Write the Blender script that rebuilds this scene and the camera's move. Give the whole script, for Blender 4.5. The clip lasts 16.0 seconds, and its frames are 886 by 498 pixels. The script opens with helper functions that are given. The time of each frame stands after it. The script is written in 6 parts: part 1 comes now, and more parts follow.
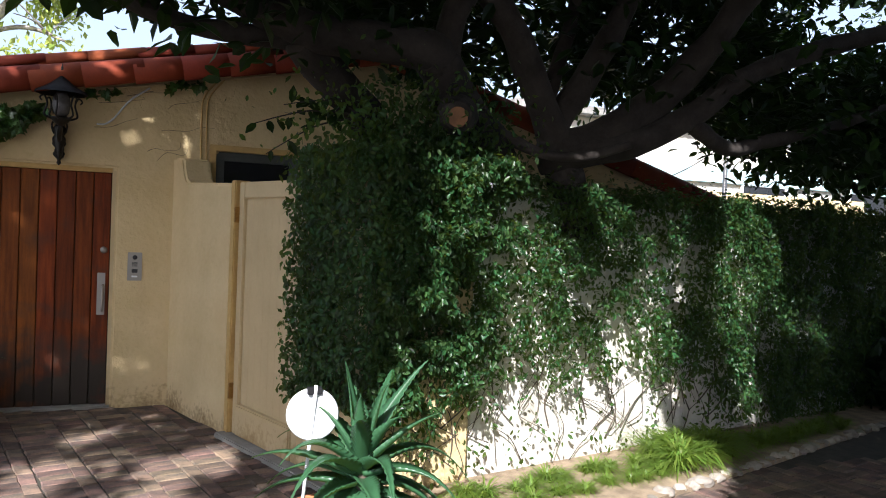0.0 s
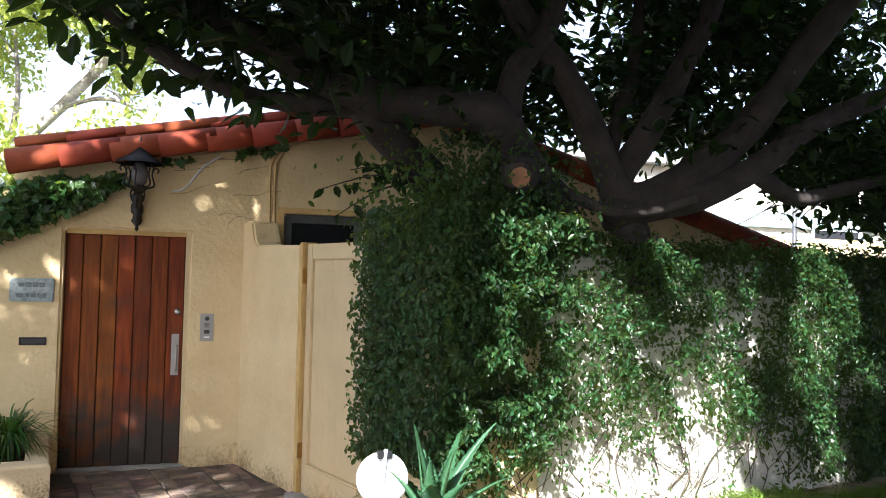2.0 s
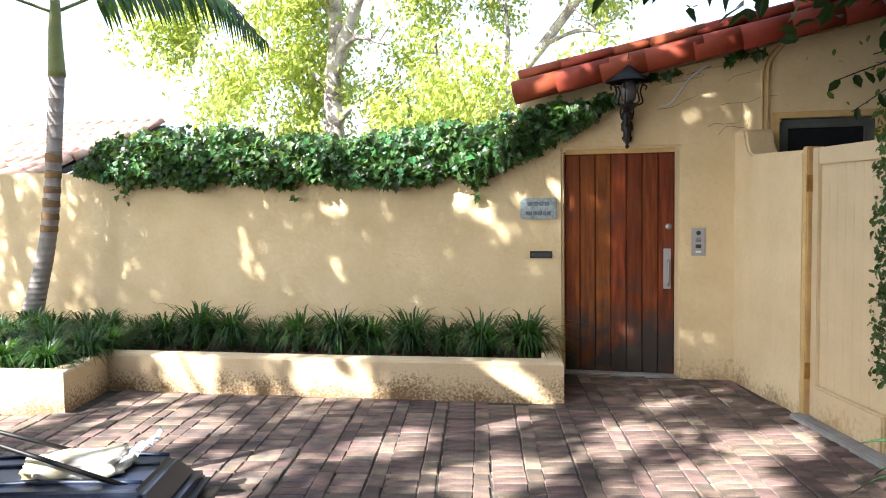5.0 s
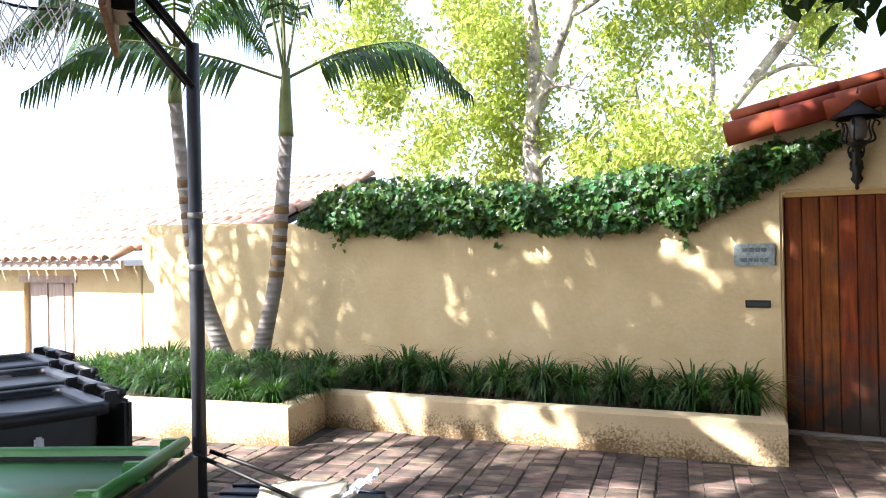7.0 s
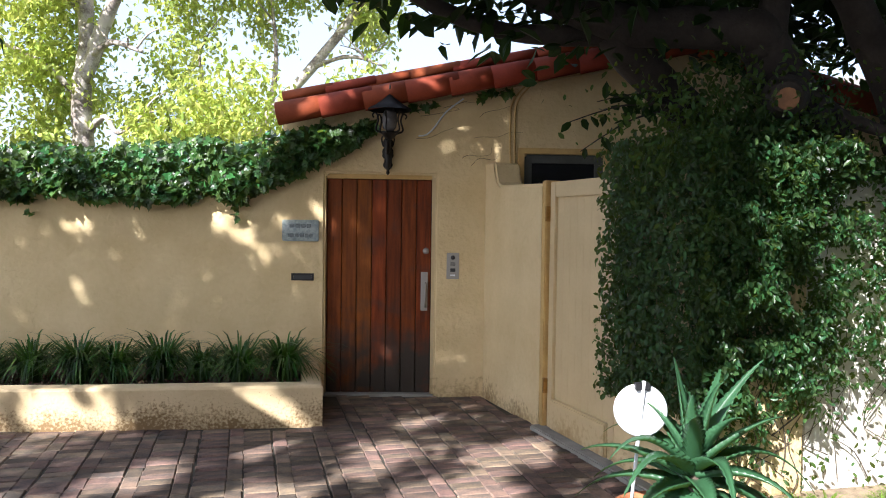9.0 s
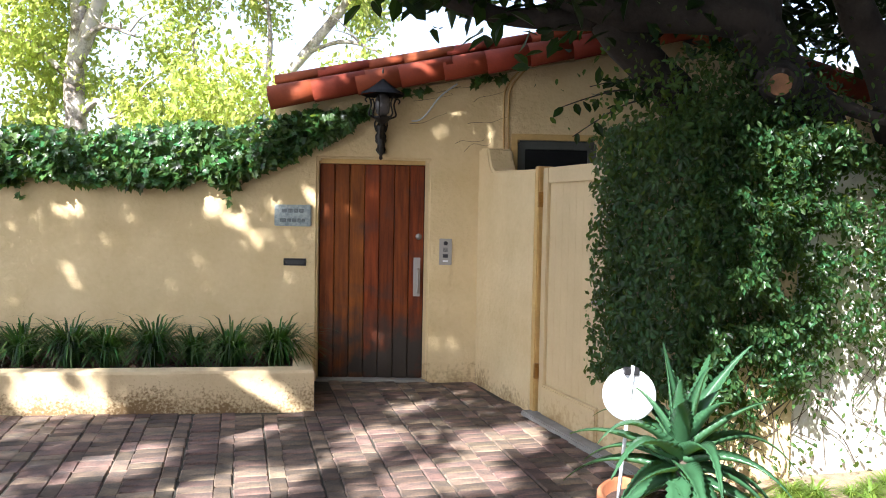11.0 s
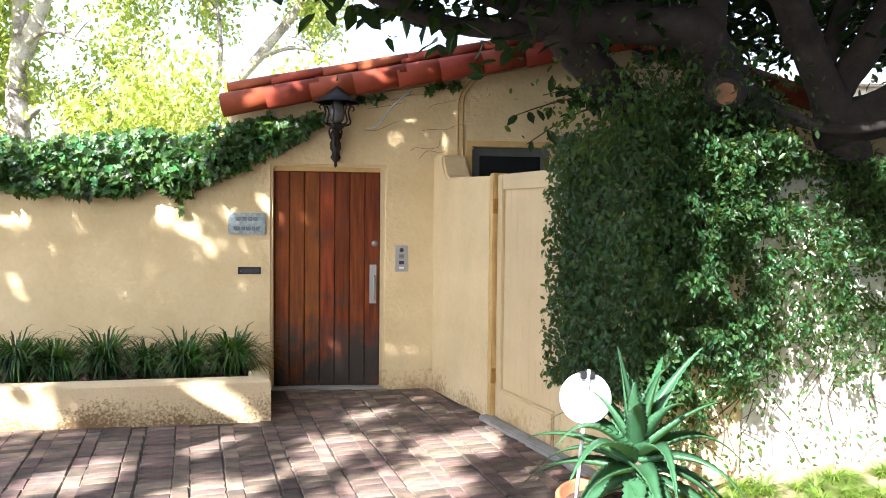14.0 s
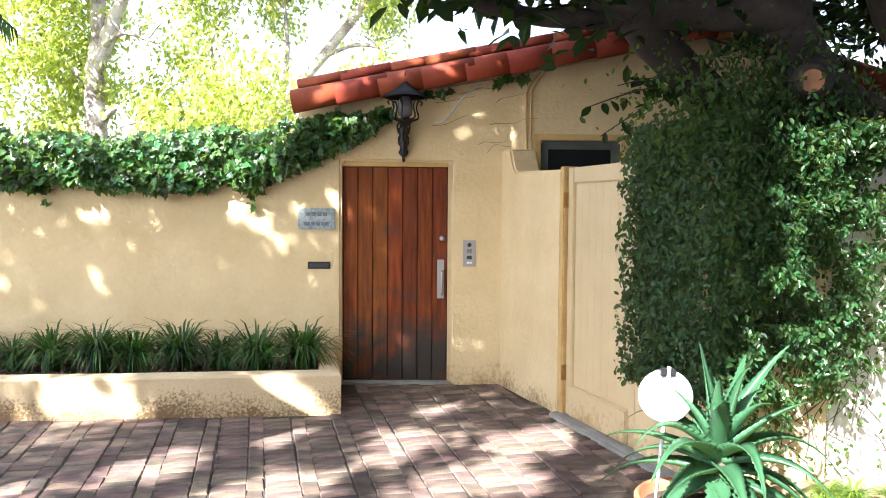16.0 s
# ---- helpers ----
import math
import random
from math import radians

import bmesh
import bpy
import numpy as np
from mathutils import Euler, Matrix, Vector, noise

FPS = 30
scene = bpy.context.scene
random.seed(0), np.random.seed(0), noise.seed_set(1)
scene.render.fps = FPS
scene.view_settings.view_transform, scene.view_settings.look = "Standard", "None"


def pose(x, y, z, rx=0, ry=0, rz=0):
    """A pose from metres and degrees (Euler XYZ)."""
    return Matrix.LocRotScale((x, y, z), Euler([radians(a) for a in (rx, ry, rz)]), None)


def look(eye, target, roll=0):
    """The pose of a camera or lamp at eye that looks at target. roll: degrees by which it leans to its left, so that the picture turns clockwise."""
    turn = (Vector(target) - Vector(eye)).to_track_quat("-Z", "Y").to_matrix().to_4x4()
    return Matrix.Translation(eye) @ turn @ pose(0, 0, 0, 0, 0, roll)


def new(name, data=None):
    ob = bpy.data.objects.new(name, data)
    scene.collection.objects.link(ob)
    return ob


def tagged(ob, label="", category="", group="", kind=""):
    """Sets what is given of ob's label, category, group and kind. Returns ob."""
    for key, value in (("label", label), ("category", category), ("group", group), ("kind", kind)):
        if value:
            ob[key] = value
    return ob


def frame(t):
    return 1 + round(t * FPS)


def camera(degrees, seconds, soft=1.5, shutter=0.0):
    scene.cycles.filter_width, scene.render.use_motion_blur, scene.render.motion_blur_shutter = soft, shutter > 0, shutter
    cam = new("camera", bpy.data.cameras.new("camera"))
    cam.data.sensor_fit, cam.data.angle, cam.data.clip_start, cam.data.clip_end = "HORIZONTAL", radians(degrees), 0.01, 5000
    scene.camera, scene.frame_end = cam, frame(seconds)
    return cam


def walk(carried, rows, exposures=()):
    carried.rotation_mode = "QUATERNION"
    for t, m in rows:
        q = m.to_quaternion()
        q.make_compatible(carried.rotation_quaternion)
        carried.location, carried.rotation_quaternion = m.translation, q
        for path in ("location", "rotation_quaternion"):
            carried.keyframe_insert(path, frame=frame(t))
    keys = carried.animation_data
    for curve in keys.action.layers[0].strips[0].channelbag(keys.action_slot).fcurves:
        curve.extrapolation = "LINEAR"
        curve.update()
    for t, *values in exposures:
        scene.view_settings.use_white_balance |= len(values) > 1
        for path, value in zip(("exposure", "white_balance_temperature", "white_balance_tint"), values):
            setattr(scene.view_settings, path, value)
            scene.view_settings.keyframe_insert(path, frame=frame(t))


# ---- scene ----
cam = camera(59.3, 16.0, soft=1.0)
PATH = [
    (0, (1.065, -7.348, 1.666), (1.834, -5.503, 1.618), 2.4),
    (0.5, (1.079, -7.364, 1.657), (2.061, -5.623, 1.578), 2.4),
    (0.7, (1.083, -7.364, 1.636), (2.103, -5.646, 1.533), 2.4),
    (1, (1.082, -7.365, 1.651), (2.079, -5.635, 1.524), 2.2),
    (1.5, (1.081, -7.357, 1.679), (1.957, -5.559, 1.641), 1.6),
    (2, (1.031, -7.369, 1.724), (1.649, -5.469, 1.8), 1.3),
    (2.5, (0.989, -7.372, 1.732), (1.309, -5.401, 1.837), 1.2),
    (3, (0.947, -7.378, 1.709), (0.934, -5.379, 1.759), 1.0),
    (3.5, (0.946, -7.356, 1.672), (0.728, -5.368, 1.618), 0.4),
    (4, (0.944, -7.335, 1.639), (0.663, -5.358, 1.528), 0.1),
    (4.5, (1.002, -7.32, 1.609), (0.624, -5.359, 1.495), -0.3),
    (5, (0.827, -7.305, 1.621), (0.301, -5.379, 1.501), -0.8),
    (5.2, (0.8, -7.289, 1.628), (0.14, -5.405, 1.51), -1.1),
    (5.6, (0.785, -7.3, 1.63), (-0.091, -5.504, 1.539), -1.1),
    (6.1, (0.77, -7.32, 1.634), (-0.218, -5.582, 1.585), -1.1),
    (6.6, (0.76, -7.34, 1.638), (-0.252, -5.615, 1.621), -1.1),
    (7.0, (0.75, -7.355, 1.642), (-0.232, -5.613, 1.645), -1.05),
    (7.3, (0.741, -7.363, 1.646), (-0.179, -5.587, 1.657), -1.0),
    (7.5, (0.713, -7.363, 1.66), (-0.171, -5.569, 1.667), -0.9),
    (8, (0.746, -7.353, 1.659), (0.169, -5.439, 1.656), -0.5),
    (8.5, (0.861, -7.344, 1.634), (0.668, -5.353, 1.618), 0.4),
    (8.7, (0.896, -7.332, 1.626), (0.834, -5.333, 1.591), 0.8),
    (9.0, (0.9, -7.328, 1.625), (0.956, -5.33, 1.562), 0.8),
    (9.5, (0.9, -7.326, 1.625), (0.998, -5.33, 1.545), 0.8),
    (10.0, (0.9, -7.324, 1.626), (0.914, -5.326, 1.535), 0.8),
    (10.5, (0.9, -7.322, 1.627), (0.848, -5.325, 1.535), 0.8),
    (10.8, (0.902, -7.322, 1.627), (0.907, -5.324, 1.534), 0.8),
    (11, (0.927, -7.32, 1.609), (0.995, -5.323, 1.514), 1.1),
    (11.5, (0.97, -7.327, 1.609), (1.314, -5.359, 1.505), 1.6),
    (12, (0.986, -7.354, 1.613), (1.531, -5.432, 1.508), 1.6),
    (12.5, (0.972, -7.367, 1.612), (1.545, -5.454, 1.51), 1.5),
    (13, (0.964, -7.37, 1.623), (1.519, -5.451, 1.528), 1.4),
    (13.5, (0.917, -7.376, 1.633), (1.322, -5.419, 1.544), 1.0),
    (14, (0.906, -7.349, 1.626), (1.092, -5.359, 1.545), 0.6),
    (14.5, (0.91, -7.334, 1.626), (1.013, -5.338, 1.547), 0.6),
    (15, (0.906, -7.321, 1.622), (0.983, -5.325, 1.519), 0.1),
    (15.5, (0.88, -7.31, 1.618), (0.936, -5.313, 1.513), 0.0),
    (16, (0.843, -7.303, 1.611), (0.873, -5.305, 1.519), 0.4),
]
EXPOSURES = [(t, e, 5720, 15) for t, e in ((0.0, 1.42), (1.0, 1.72), (2.0, 2.2), (3.0, 2.6), (3.5, 2.65), (4.5, 2.5), (5.2, 2.35), (7.3, 2.05), (8.0, 1.7), (8.5, 1.62), (11.0, 2.18), (12.0, 2.22), (13.0, 2.35), (14.0, 2.65), (16.0, 2.82))]
walk(cam, [(t, look(eye, target, roll)) for t, eye, target, roll in PATH], EXPOSURES)

# ---- light ----
SUN_DIR = Vector((0.46, 0.62, -0.64)).normalized()
world = bpy.data.worlds.new("world")
scene.world = world
world.use_nodes = True
wn = world.node_tree
sky = wn.nodes.new("ShaderNodeTexSky")
sky.sky_type = "NISHITA"
sky.sun_disc = False
sky.sun_elevation = math.asin(-SUN_DIR.z)
sky.sun_rotation = math.atan2(-SUN_DIR.x, -SUN_DIR.y)
sky.dust_density = 3.0
# bright haze over the clear sky
haze = wn.nodes.new("ShaderNodeMix")
haze.data_type, haze.blend_type = "RGBA", "ADD"
haze.inputs["Factor"].default_value = 1.0
haze.inputs["B"].default_value = (3.7, 3.85, 4.0, 1)
wn.links.new(sky.outputs[0], haze.inputs["A"])
wn.links.new(haze.outputs["Result"], wn.nodes["Background"].inputs[0])
wn.nodes["Background"].inputs[1].default_value = 0.055
sun = new("sun", bpy.data.lights.new("sun", "SUN"))
sun.data.energy, sun.data.angle, sun.data.color = 5.0, radians(0.55), (1.0, 0.93, 0.82)
sun.matrix_world = look((0, 0, 20), Vector((0, 0, 20)) + SUN_DIR)


# ---- materials ----
def mat(name, base, rough=0.8, dark=None, scale=8.0, fine=60.0, bump=0.3, depth=0.01, metal=0.0, spread=1.0, spec=0.5):
    """A surface with two scales of colour variation and fine relief."""
    m = bpy.data.materials.new(name)
    m.use_nodes = True
    nt = m.node_tree
    b = nt.nodes["Principled BSDF"]
    b.inputs["Roughness"].default_value, b.inputs["Metallic"].default_value = rough, metal
    b.inputs["Specular IOR Level"].default_value = spec
    dark = dark or tuple(c * 0.72 for c in base)
    co = nt.nodes.new("ShaderNodeTexCoord")
    n1, n2 = nt.nodes.new("ShaderNodeTexNoise"), nt.nodes.new("ShaderNodeTexNoise")
    n1.inputs["Scale"].default_value, n2.inputs["Scale"].default_value = scale, fine
    n1.inputs["Detail"].default_value, n2.inputs["Detail"].default_value = 5, 4
    for n in (n1, n2):
        nt.links.new(co.outputs["Object"], n.inputs["Vector"])
    mx = nt.nodes.new("ShaderNodeMath")
    mx.operation = "MULTIPLY_ADD"
    mx.inputs[1].default_value = 0.35
    nt.links.new(n2.outputs[0], mx.inputs[0])
    nt.links.new(n1.outputs[0], mx.inputs[2])
    ramp = nt.nodes.new("ShaderNodeValToRGB")
    ramp.color_ramp.elements[0].position, ramp.color_ramp.elements[1].position = 0.67 - 0.2 / spread, 0.67 + 0.2 / spread
    ramp.color_ramp.elements[0].color, ramp.color_ramp.elements[1].color = (*dark, 1), (*base, 1)
    nt.links.new(mx.outputs[0], ramp.inputs[0])
    nt.links.new(ramp.outputs[0], b.inputs["Base Color"])
    bp = nt.nodes.new("ShaderNodeBump")
    bp.inputs["Strength"].default_value, bp.inputs["Distance"].default_value = bump, depth
    nt.links.new(mx.outputs[0], bp.inputs["Height"])
    nt.links.new(bp.outputs[0], b.inputs["Normal"])
    m["ramp"] = ramp.name
    return m


def vary(m, amount=0.5, by="object"):
    """Shifts value and hue piece by piece: by object, or by island in joined meshes."""
    nt = m.node_tree
    b, ramp = nt.nodes["Principled BSDF"], nt.nodes[m["ramp"]]
    if by == "object":
        src = nt.nodes.new("ShaderNodeObjectInfo").outputs["Random"]
    else:
        src = nt.nodes.new("ShaderNodeNewGeometry").outputs["Random Per Island"]
    hsv = nt.nodes.new("ShaderNodeHueSaturation")
    v = nt.nodes.new("ShaderNodeMapRange")
    v.inputs["To Min"].default_value, v.inputs["To Max"].default_value = 1 - amount, 1 + amount * 0.7
    nt.links.new(src, v.inputs["Value"])
    nt.links.new(v.outputs[0], hsv.inputs["Value"])
    w = nt.nodes.new("ShaderNodeTexWhiteNoise")
    w.noise_dimensions = "1D"
    nt.links.new(src, w.inputs["W"])
    h = nt.nodes.new("ShaderNodeMapRange")
    h.inputs["To Min"].default_value, h.inputs["To Max"].default_value = 0.5 - amount * 0.05, 0.5 + amount * 0.05
    nt.links.new(w.outputs["Value"], h.inputs["Value"])
    nt.links.new(h.outputs[0], hsv.inputs["Hue"])
    nt.links.new(ramp.outputs[0], hsv.inputs["Color"])
    nt.links.new(hsv.outputs[0], b.inputs["Base Color"])
    return m


def leafy(name, base, rough=0.45, glow=0.35, amount=0.5, through_colour=None, spec=0.4):
    """Leaves: glossy face with light passing through, varied leaf by leaf."""
    m = vary(mat(name, base, rough, scale=14, fine=90, bump=0.15, depth=0.003, spec=spec), amount, "island")
    nt = m.node_tree
    b = nt.nodes["Principled BSDF"]
    tr = nt.nodes.new("ShaderNodeBsdfTranslucent")
    tr.inputs[0].default_value = (*(through_colour or (base[0] * 2.2, base[1] * 2.4, base[2] * 0.9)), 1)
    ms = nt.nodes.new("ShaderNodeMixShader")
    ms.inputs[0].default_value = glow
    nt.links.new(b.outputs[0], ms.inputs[1])
    nt.links.new(tr.outputs[0], ms.inputs[2])
    nt.links.new(ms.outputs[0], nt.nodes["Material Output"].inputs[0])
    return m


PLASTER = mat("yellow_plaster", (0.70, 0.555, 0.31), 0.9, (0.60, 0.46, 0.235), 2.4, 22, 0.8, 0.035, spread=0.9)
PLASTER_TRIM = mat("ochre_paint", (0.62, 0.42, 0.15), 0.75, (0.48, 0.31, 0.11), 6, 50, 0.3, 0.004)
GATE_PAINT = mat("cream_yellow_paint", (0.60, 0.47, 0.26), 0.6, (0.53, 0.41, 0.22), 3, 40, 0.2, 0.004)
WHITE_PLASTER = mat("white_plaster", (0.72, 0.70, 0.64), 0.9, (0.5, 0.46, 0.38), 3, 40, 0.5, 0.012)
DOOR_WOOD = mat("red_brown_wood", (0.25, 0.060, 0.010), 0.6, (0.09, 0.020, 0.004), 3, 40, 0.3, 0.004, spec=0.2)
BRICK = vary(mat("paving_brick", (0.20, 0.132, 0.092), 0.85, (0.075, 0.060, 0.050), 7, 60, 0.7, 0.006, spread=1.2), 0.5)
BRICK_FAR = vary(mat("paving_brick_far", (0.20, 0.132, 0.092), 0.85, (0.075, 0.060, 0.050), 7, 60, 0.7, 0.006, spread=1.2), 0.5, "island")
JOINT = mat("joint_sand", (0.06, 0.052, 0.038), 0.95, (0.028, 0.028, 0.020), 12, 120, 0.6, 0.01)
ASPHALT = mat("asphalt", (0.06, 0.06, 0.06), 0.9, (0.04, 0.04, 0.04), 5, 200, 0.6, 0.006)
CONCRETE = mat("kerb_concrete", (0.32, 0.31, 0.28), 0.9, (0.2, 0.19, 0.17), 5, 90, 0.5, 0.006)
TILE = vary(mat("terracotta_tile", (0.26, 0.050, 0.018), 0.75, (0.17, 0.034, 0.014), 4, 50, 0.3, 0.005, spec=0.25), 0.2)
# strong sun on the neighbour's roof is put into this lightened tile colour
TILE_PALE = vary(mat("sunlit_pale_tile", (0.72, 0.50, 0.38), 0.8, (0.50, 0.26, 0.17), 6, 50, 0.3, 0.005), 0.35, "island")
BARK = mat("grey_bark", (0.048, 0.039, 0.032), 0.95, (0.020, 0.016, 0.013), 7, 45, 0.8, 0.015)
CUT_WOOD = mat("cut_wood", (0.30, 0.15, 0.07), 0.9, (0.16, 0.08, 0.04), 9, 60, 0.5, 0.006)
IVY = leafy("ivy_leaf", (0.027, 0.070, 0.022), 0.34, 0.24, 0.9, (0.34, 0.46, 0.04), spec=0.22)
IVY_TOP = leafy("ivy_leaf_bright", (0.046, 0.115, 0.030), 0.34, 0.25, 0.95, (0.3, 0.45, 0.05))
FICUS = leafy("broad_leaf", (0.013, 0.030, 0.010), 0.4, 0.25, 0.5, (0.07, 0.13, 0.015), spec=0.15)
FRINGE = leafy("bright_grass", (0.14, 0.22, 0.035), 0.5, 0.35, 0.5, (0.35, 0.5, 0.04))
GRASS = leafy("strap_leaf", (0.045, 0.105, 0.020), 0.4, 0.25, 0.9)
FARLEAF = leafy("far_leaf", (0.32, 0.38, 0.075), 0.55, 0.45, 0.8, (0.72, 0.80, 0.18))
ALOE = leafy("aloe_leaf", (0.048, 0.132, 0.054), 0.33, 0.25, 0.55, (0.45, 0.60, 0.05))
STEM = mat("vine_stem", (0.11, 0.085, 0.06), 0.9, (0.05, 0.04, 0.03), 10, 60, 0.4, 0.003)
SOIL = mat("bark_mulch", (0.09, 0.05, 0.035), 0.95, (0.04, 0.024, 0.018), 30, 120, 1.0, 0.02)
DRY_SOIL = mat("dry_pale_soil", (0.34, 0.26, 0.17), 0.95, (0.16, 0.12, 0.075), 9, 90, 0.9, 0.02)
CHIP = vary(mat("bark_chip", (0.14, 0.07, 0.045), 0.9, (0.06, 0.03, 0.02), 30, 120, 0.5, 0.004), 0.6, "island")
IRON = mat("black_iron", (0.035, 0.033, 0.03), 0.5, (0.018, 0.017, 0.016), 20, 90, 0.3, 0.002, metal=0.7)
STEEL = mat("brushed_steel", (0.36, 0.34, 0.31), 0.45, (0.36, 0.34, 0.31), 20, 150, 0.1, 0.001, metal=1.0)
BRASS = mat("worn_brass", (0.45, 0.27, 0.08), 0.45, (0.28, 0.16, 0.05), 20, 90, 0.2, 0.001, metal=0.9)
DARK = mat("near_black", (0.025, 0.025, 0.025), 0.7, (0.015, 0.015, 0.015), 5, 40, 0.1, 0.001)
STONE = vary(mat("river_stone", (0.38, 0.35, 0.29), 0.9, (0.22, 0.19, 0.155), 8, 60, 0.5, 0.006), 0.3)
POT = mat("terracotta_pot", (0.52, 0.20, 0.09), 0.8, (0.40, 0.14, 0.06), 8, 60, 0.3, 0.003)
WHITE_PLASTIC = mat("white_plastic", (0.8, 0.82, 0.84), 0.35, (0.7, 0.72, 0.74), 4, 40, 0.05, 0.001)
BLACK_PLASTIC = mat("black_plastic", (0.022, 0.022, 0.024), 0.4, (0.015, 0.015, 0.016), 10, 120, 0.2, 0.001)
BLUE_PLASTIC = mat("dark_blue_plastic", (0.02, 0.03, 0.055), 0.35, (0.012, 0.018, 0.035), 6, 60, 0.15, 0.002)
GREEN_PLASTIC = mat("green_plastic", (0.05, 0.20, 0.035), 0.4, (0.035, 0.15, 0.025), 4, 60, 0.1, 0.001)
GRANITE = mat("grey_stone_plaque", (0.44, 0.49, 0.47), 0.7, (0.2, 0.25, 0.25), 25, 120, 0.6, 0.004)
PALM_BARK = mat("palm_bark", (0.36, 0.32, 0.28), 0.85, (0.22, 0.19, 0.16), 8, 60, 0.5, 0.006)
PALM_SCAR = mat("ochre_leaf_scar", (0.27, 0.155, 0.05), 0.8, (0.13, 0.085, 0.05), 9, 60, 0.4, 0.004)
PALM_LEAF = leafy("palm_leaf", (0.035, 0.075, 0.020), 0.4, 0.2, 0.6)
PALM_SHEATH = mat("palm_sheath", (0.20, 0.22, 0.06), 0.6, (0.13, 0.15, 0.04), 6, 60, 0.2, 0.003)
WINDOW_GLASS = mat("dark_glass", (0.02, 0.022, 0.025), 0.08, (0.015, 0.016, 0.018), 2, 10, 0.0, 0.001)
WINDOW_PAINT = mat("slate_paint", (0.10, 0.11, 0.10), 0.6, (0.07, 0.08, 0.07), 8, 60, 0.2, 0.002)


def stained(m, colour, z0, z1, scale=18.0, cut=0.5, soft=0.16):
    """Adds ragged stains that climb from the foot of a surface to between z0 and z1."""
    nt = m.node_tree
    b = nt.nodes["Principled BSDF"]
    old = b.inputs["Base Color"].links[0].from_socket
    geo = nt.nodes.new("ShaderNodeNewGeometry")
    sep = nt.nodes.new("ShaderNodeSeparateXYZ")
    nt.links.new(geo.outputs["Position"], sep.inputs[0])
    up = nt.nodes.new("ShaderNodeMapRange")
    up.inputs["From Min"].default_value, up.inputs["From Max"].default_value = z1, z0
    nt.links.new(sep.outputs["Z"], up.inputs["Value"])
    big, fine = nt.nodes.new("ShaderNodeTexNoise"), nt.nodes.new("ShaderNodeTexNoise")
    big.inputs["Scale"].default_value, fine.inputs["Scale"].default_value = 2.2, scale
    fine.inputs["Detail"].default_value = 6
    for n in (big, fine):
        nt.links.new(geo.outputs["Position"], n.inputs["Vector"])
    a = nt.nodes.new("ShaderNodeMath")
    a.operation = "MULTIPLY"
    nt.links.new(up.outputs[0], a.inputs[0])
    nt.links.new(big.outputs[0], a.inputs[1])
    c = nt.nodes.new("ShaderNodeMath")
    c.operation = "ADD"
    nt.links.new(a.outputs[0], c.inputs[0])
    nt.links.new(fine.outputs[0], c.inputs[1])
    r = nt.nodes.new("ShaderNodeMapRange")
    r.inputs["From Min"].default_value, r.inputs["From Max"].default_value = cut + 0.22, cut + 0.22 + soft
    nt.links.new(c.outputs[0], r.inputs["Value"])
    mx = nt.nodes.new("ShaderNodeMix")
    mx.data_type = "RGBA"
    nt.links.new(r.outputs[0], mx.inputs["Factor"])
    nt.links.new(old, mx.inputs["A"])
    mx.inputs["B"].default_value = (*colour, 1)
    nt.links.new(mx.outputs["Result"], b.inputs["Base Color"])
    return m


def grained(m, stretch=(9.0, 9.0, 0.7)):
    """Draws the noise of a wood out along its grain."""
    nt = m.node_tree
    co = next(n for n in nt.nodes if n.type == "TEX_COORD")
    mp = nt.nodes.new("ShaderNodeMapping")
    mp.inputs["Scale"].default_value = stretch
    nt.links.new(co.outputs["Object"], mp.inputs["Vector"])
    for n in nt.nodes:
        if n.type == "TEX_NOISE":
            nt.links.new(mp.outputs[0], n.inputs["Vector"])
    return m


def cracked(m, scale, width, depth):
    """Adds a net of hairline cracks, broken up so that only stretches of it show."""
    nt = m.node_tree
    b = nt.nodes["Principled BSDF"]
    geo = nt.nodes.new("ShaderNodeNewGeometry")
    warp, gate = nt.nodes.new("ShaderNodeTexNoise"), nt.nodes.new("ShaderNodeTexNoise")
    warp.inputs["Scale"].default_value, gate.inputs["Scale"].default_value = 5.0, 0.9
    mixed = nt.nodes.new("ShaderNodeVectorMath")
    mixed.operation = "MULTIPLY_ADD"
    mixed.inputs[1].default_value = (0.25, 0.25, 0.25)
    vor = nt.nodes.new("ShaderNodeTexVoronoi")
    vor.feature = "DISTANCE_TO_EDGE"
    vor.inputs["Scale"].default_value = scale
    for n in (warp, gate):
        nt.links.new(geo.outputs["Position"], n.inputs["Vector"])
    nt.links.new(warp.outputs["Color"], mixed.inputs[0])
    nt.links.new(geo.outputs["Position"], mixed.inputs[2])
    nt.links.new(mixed.outputs[0], vor.inputs["Vector"])
    line = nt.nodes.new("ShaderNodeMapRange")
    line.inputs["From Max"].default_value = width
    nt.links.new(vor.outputs["Distance"], line.inputs["Value"])
    only = nt.nodes.new("ShaderNodeMapRange")
    only.inputs["From Min"].default_value, only.inputs["From Max"].default_value = 0.60, 0.55
    nt.links.new(gate.outputs[0], only.inputs["Value"])
    top = nt.nodes.new("ShaderNodeMath")
    top.operation = "MAXIMUM"
    nt.links.new(line.outputs[0], top.inputs[0])
    nt.links.new(only.outputs[0], top.inputs[1])
    bp = nt.nodes.new("ShaderNodeBump")
    bp.inputs["Strength"].default_value, bp.inputs["Distance"].default_value = 0.8, depth
    nt.links.new(top.outputs[0], bp.inputs["Height"])
    nt.links.new(b.inputs["Normal"].links[0].from_socket, bp.inputs["Normal"])
    nt.links.new(bp.outputs[0], b.inputs["Normal"])
    return m


